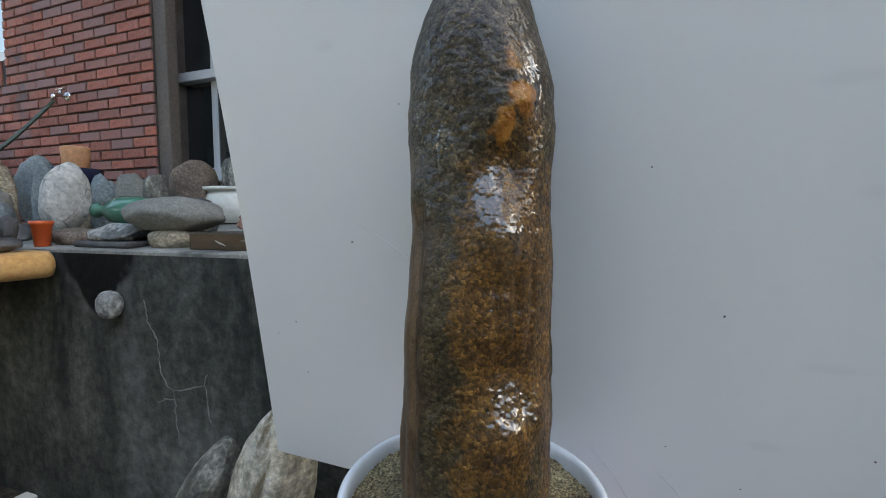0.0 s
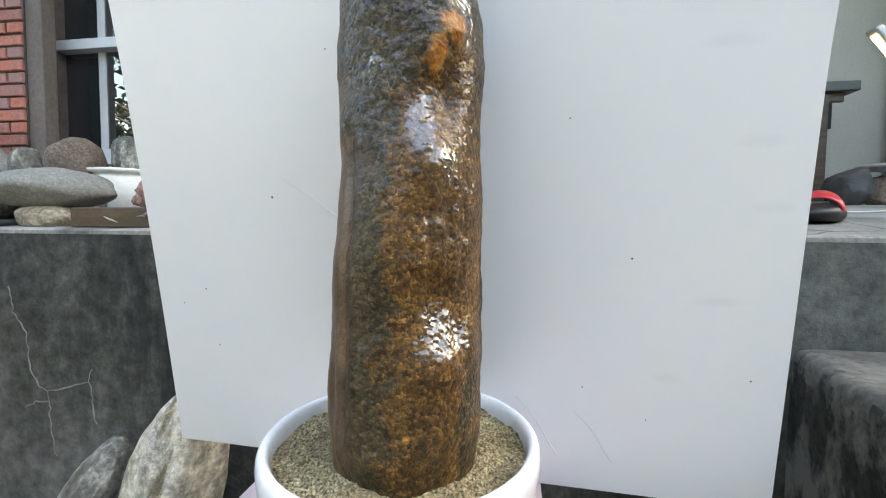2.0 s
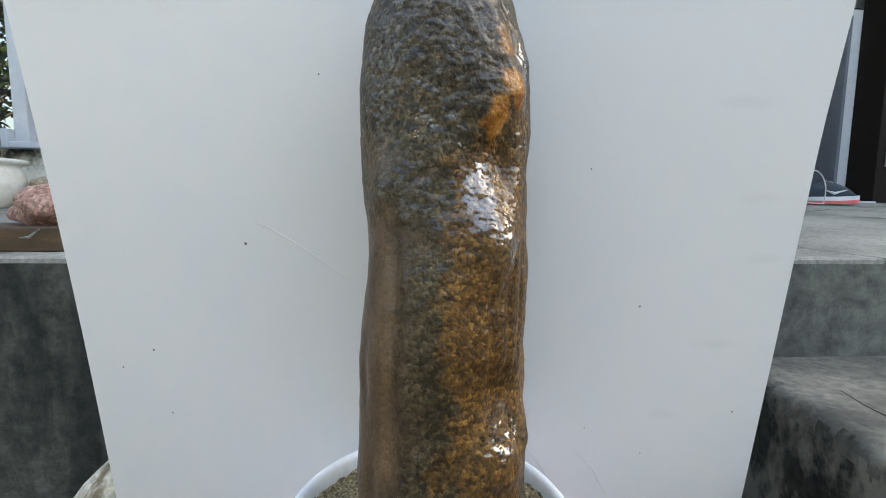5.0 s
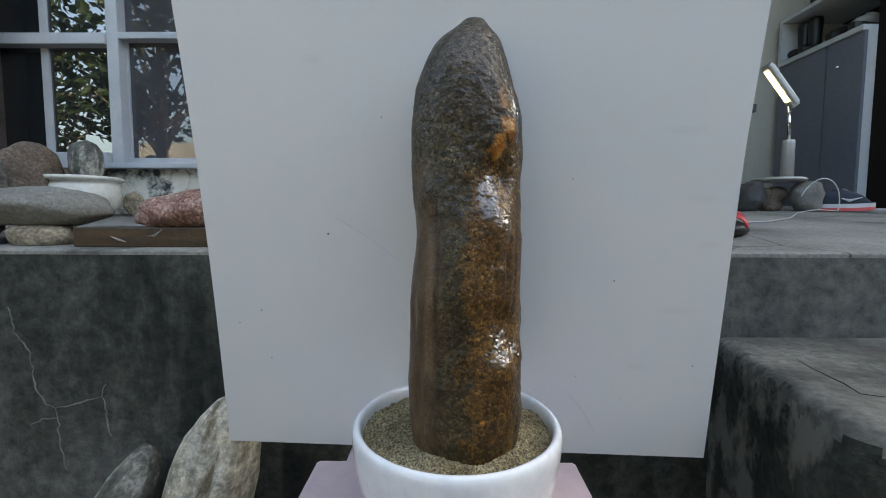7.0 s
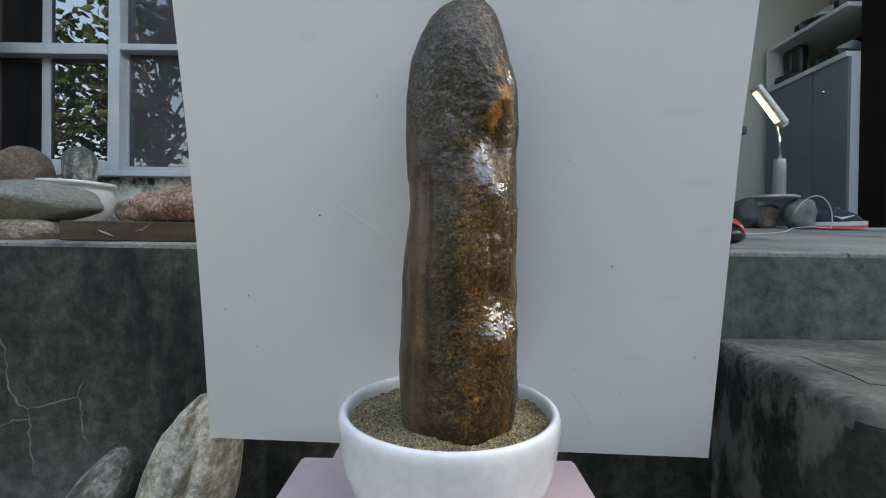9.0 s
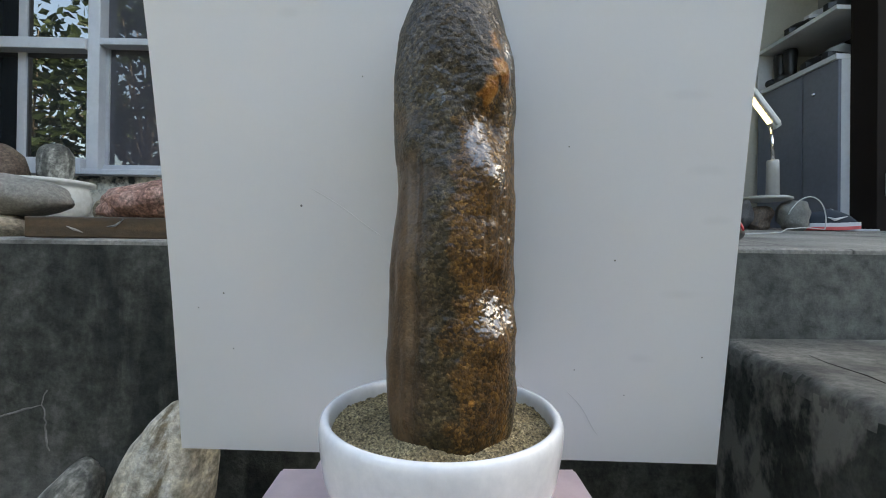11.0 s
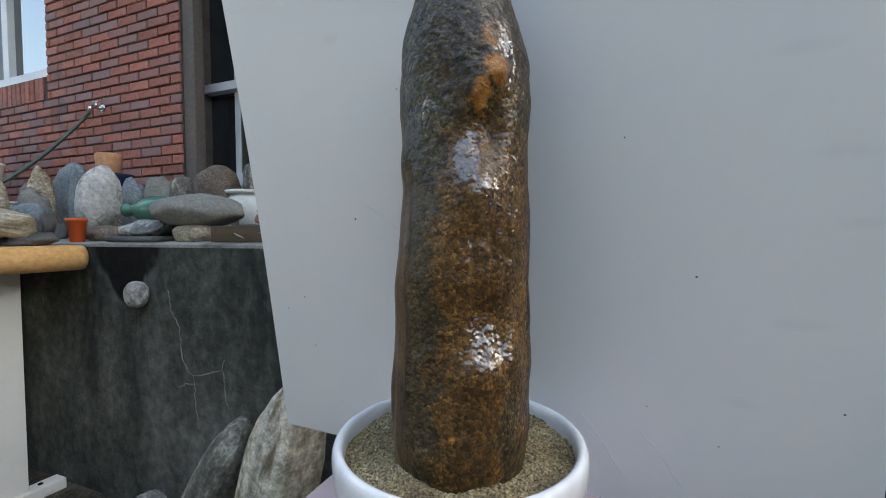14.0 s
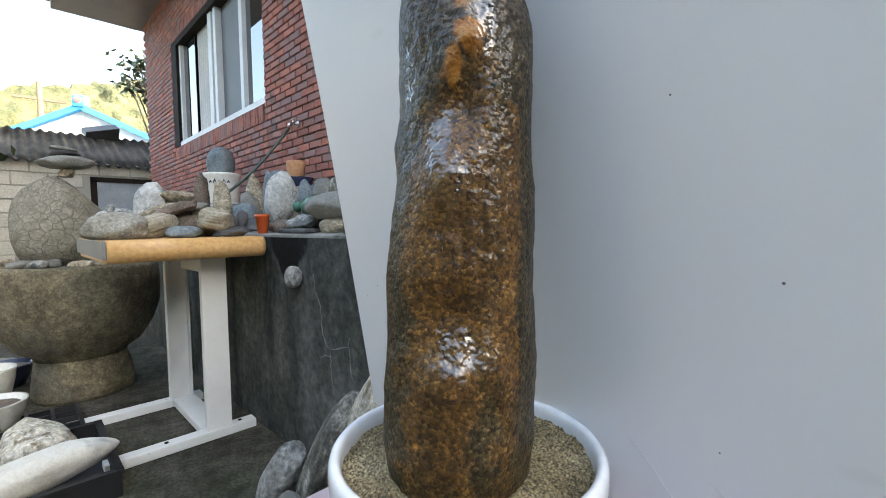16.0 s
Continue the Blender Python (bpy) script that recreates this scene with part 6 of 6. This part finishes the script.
part("crossarm", box(-0.05, 0.05, -0.9, 0.9, 6.6, 6.72), "bark", pole)

bm = bmesh.new()
nx, ny = 60, 260
g = {}
for i in range(nx + 1):
    for j in range(ny + 1):
        u, v = i / nx, j / ny
        x, y = -45 - 60 * u, -50 + 110 * v
        ridge = max(6.0, 10.8 + 22 * (v - 0.45) + 1.5 * noise.noise(Vector((v * 5, 3, 0)))) * (1.5 * u if u < 0.55 else 0.825 + 0.1 * (u - 0.55))
        p = Vector((x, y, 0))
        d, _ = noise.voronoi(Vector((x, y, ridge)) * 0.42)
        g[i, j] = bm.verts.new((x + noise.noise(p * 0.6), y + noise.noise(p * 0.6 + Vector((9, 9, 9))), ridge * 2.0 + 1.6 * (1 - d[0]) + 0.9 * noise.noise(p * 0.9)))
for i in range(nx):
    for j in range(ny):
        bm.faces.new((g[i, j], g[i, j + 1], g[i + 1, j + 1], g[i + 1, j]))
bmesh.ops.recalc_face_normals(bm, faces=bm.faces)
thing("wooded_hill", bm, "hill", "sunlit yellow-green wooded hill", "hill", kind="stuff", smooth=True)


def tree(at, height, crown, leaves, size, label, seed, trunk=0.09):
    """A trunk with limbs and a crown of many single leaves in uneven clumps."""
    rnd = random.Random(seed)
    ob = thing("tree", None, None, label, "tree", at=at)
    bm = bmesh.new()
    top = Vector((rnd.uniform(-0.2, 0.2), rnd.uniform(-0.2, 0.2), height))
    rod([(0, 0, -0.05), (0.03, 0.02, height * 0.4), tuple(top)], [trunk, trunk * 0.7, trunk * 0.25], 10, bm)
    clumps = []
    for i in range(26):
        way = Vector((rnd.gauss(0, 1), rnd.gauss(0, 1), rnd.gauss(0.1, 0.8))).normalized()
        tip = Vector((0, 0, height * 0.8)) + Vector((way.x * crown[0], way.y * crown[1], way.z * crown[2])) * rnd.uniform(0.45, 1)
        start = Vector((0.02, 0.01, height * rnd.uniform(0.35, 0.8)))
        rod([tuple(start), tuple(start.lerp(tip, 0.5) + Vector((0, 0, 0.08))), tuple(tip)], [trunk * 0.3, trunk * 0.16, 0.008], 6, bm)
        clumps.append((tip, rnd.uniform(0.2, 0.42) * max(crown)))
    part("trunk", bm, "bark", ob, smooth=True)
    verts, faces = [], []
    for k in range(leaves):
        c, r = rnd.choice(clumps)
        p = c + Vector((rnd.gauss(0, 0.5), rnd.gauss(0, 0.5), rnd.gauss(0, 0.4))) * r
        a = Vector((rnd.gauss(0, 1), rnd.gauss(0, 1), rnd.gauss(-0.4, 0.6))).normalized()
        b = a.orthogonal().normalized()
        b = (b + 0.5 * a.cross(b) * rnd.uniform(-1, 1)).normalized()
        s = size * rnd.uniform(0.6, 1.25)
        n0 = len(verts)
        verts += [p, p + a * s * 0.5 + b * s * 0.27, p + a * s, p + a * s * 0.5 - b * s * 0.27 + a.cross(b) * s * 0.12]
        faces += [(n0, n0 + 1, n0 + 2), (n0, n0 + 2, n0 + 3)]
    me = bpy.data.meshes.new("crown")
    me.from_pydata([tuple(v) for v in verts], [], faces)
    me.materials.append(M["leaf"])
    cr = new("crown", me)
    cr.parent = ob
    return ob


tree((-9.3, 2.15, 0), 4.6, (0.75, 0.75, 0.6), 420, 0.12, "leafy tree behind the end of the house", 1)
tree((-4.3, -0.56, 0), 1.7, (0.5, 0.5, 0.45), 1500, 0.1, "small broad-leaved tree beside the yard", 2, 0.03)
# trees mirrored in the windows, packed densely to hold back low sky light
for i, (x, y, h) in enumerate(((-6.2, -3.0, 3.6), (-4.2, -2.6, 3.9), (-2.6, -3.6, 3.3), (-0.2, -4.3, 3.2), (2.0, -4.0, 2.8), (4.2, -3.4, 2.6))):
    tree((x, y, 0), h, (1.5, 1.1, 1.5), 7000 if x > -2 else 2400, 0.17, "dense dark-leaved tree across the yard", 3 + i)
# unseen walls added to darken the surroundings that the stone reflects
thing("yard_wall", box(-7.0, 8.0, -5.6, -5.4, -0.1, 2.4), "block_wall", "unseen cement wall added to block low sky", "wall", kind="structure")
thing("yard_wall_east", box(5.2, 5.4, -5.4, 2.0, -0.1, 2.6), "block_wall", "unseen cement side wall added to block low sky", "wall", kind="structure")

# ---------------------------------------------------------------- pieces: cement blocks and bricks
def brick_mesh(l, d, h, name, bevel=0.003):
    bm = box(0, l, 0, d, 0, h)
    bmesh.ops.bevel(bm, geom=[e for e in bm.edges if all(v.co.y < d * 0.5 for v in e.verts)], offset=bevel, segments=1, affect="EDGES")
    return mesh_of(bm, name)


me = brick_mesh(0.385, 0.03, 0.185, "block", 0.006)
me.materials.append(M["block_wall"])
for row in range(9):
    for k in range(-6, 10):
        y = 0.4 * k + (0.2 if row % 2 else 0) - 0.1
        if row in (5, 6, 7) and y + 0.38 > 1.0 and row * 0.2 < 1.6:
            continue
        ob = new("block", me)
        ob.parent = nwall
        ob.matrix_basis = pose(-8.485, y, 0.02 + 0.2 * row + 0.07, 0, 0, 90)

COURSE, LENGTH, JOINT = 0.0525, 0.165, 0.009
shapes = []
for k in range(3):
    me = brick_mesh(LENGTH - JOINT, 0.03, COURSE - JOINT, "brick")
    for v in me.vertices:
        v.co += Vector((random.uniform(-1, 1), random.uniform(-1, 1), random.uniform(-1, 1))) * 0.0012
    me.materials.append(M["brick"])
    shapes.append(me)
half = brick_mesh(LENGTH / 2 - JOINT, 0.03, COURSE - JOINT, "brick")
half.materials.append(M["brick"])
verts, faces = [], []


def joined(x, z, l, h):
    n0 = len(verts)
    y0, e = BRICK_Y - 0.003 + random.uniform(-0.002, 0.002), 0.003
    verts.extend([(x + e, y0, z + e), (x + l - e, y0, z + e), (x + l - e, y0, z + h - e), (x + e, y0, z + h - e), (x, y0 + 0.004, z), (x + l, y0 + 0.004, z), (x + l, y0 + 0.004, z + h), (x, y0 + 0.004, z + h),
                  (x, y0 + 0.02, z), (x + l, y0 + 0.02, z), (x + l, y0 + 0.02, z + h), (x, y0 + 0.02, z + h)])
    faces.append((n0, n0 + 1, n0 + 2, n0 + 3))
    for a in (0, 4):
        for i in range(4):
            j = (i + 1) % 4
            faces.append((n0 + a + 4 + i, n0 + a + 4 + j, n0 + a + j, n0 + a + i))


near = 0
for row in range(57):
    z = 0.83 + COURSE * row
    x = CORNER
    first = True
    while x > END:
        l = LENGTH / 2 if first and row % 2 else LENGTH
        first = False
        x -= l
        if z + COURSE > WZ0 - 0.115 and z < WZ1 + 0.1 and x < WX1 and x + l > WX0:
            if x + l - WX1 > 0.03:
                joined(WX1 + 0.002, z, x + l - WX1 - 0.006, COURSE - JOINT)
            if WX0 - x > 0.03:
                joined(x + JOINT / 2, z, WX0 - x - 0.006, COURSE - JOINT)
            continue
        if x > -2.95 and 1.0 < z < 2.15 and near < 300:
            ob = new("brick", half if l < LENGTH else random.choice(shapes))
            ob.parent = house_wall
            ob.matrix_basis = pose(x + JOINT / 2, BRICK_Y - 0.003 + random.uniform(-0.0022, 0.0022), z)
            near += 1
        else:
            joined(x + JOINT / 2, z, l - JOINT, COURSE - JOINT)
x = WX0 + 0.002
while x < WX1 - 0.04:
    joined(x, 1.668, COURSE - JOINT, WZ0 - 1.674)
    joined(x, WZ1 + 0.004, COURSE - JOINT, 0.122)
    x += COURSE
# the gable end of the house
me = bpy.data.meshes.new("brickwork")
me.from_pydata(verts, [], faces)
me.materials.append(M["brick_far"])
rest = new("brickwork", me)
rest.parent = house_wall
tagged(rest, "red brick courses", "", "", "stuff")
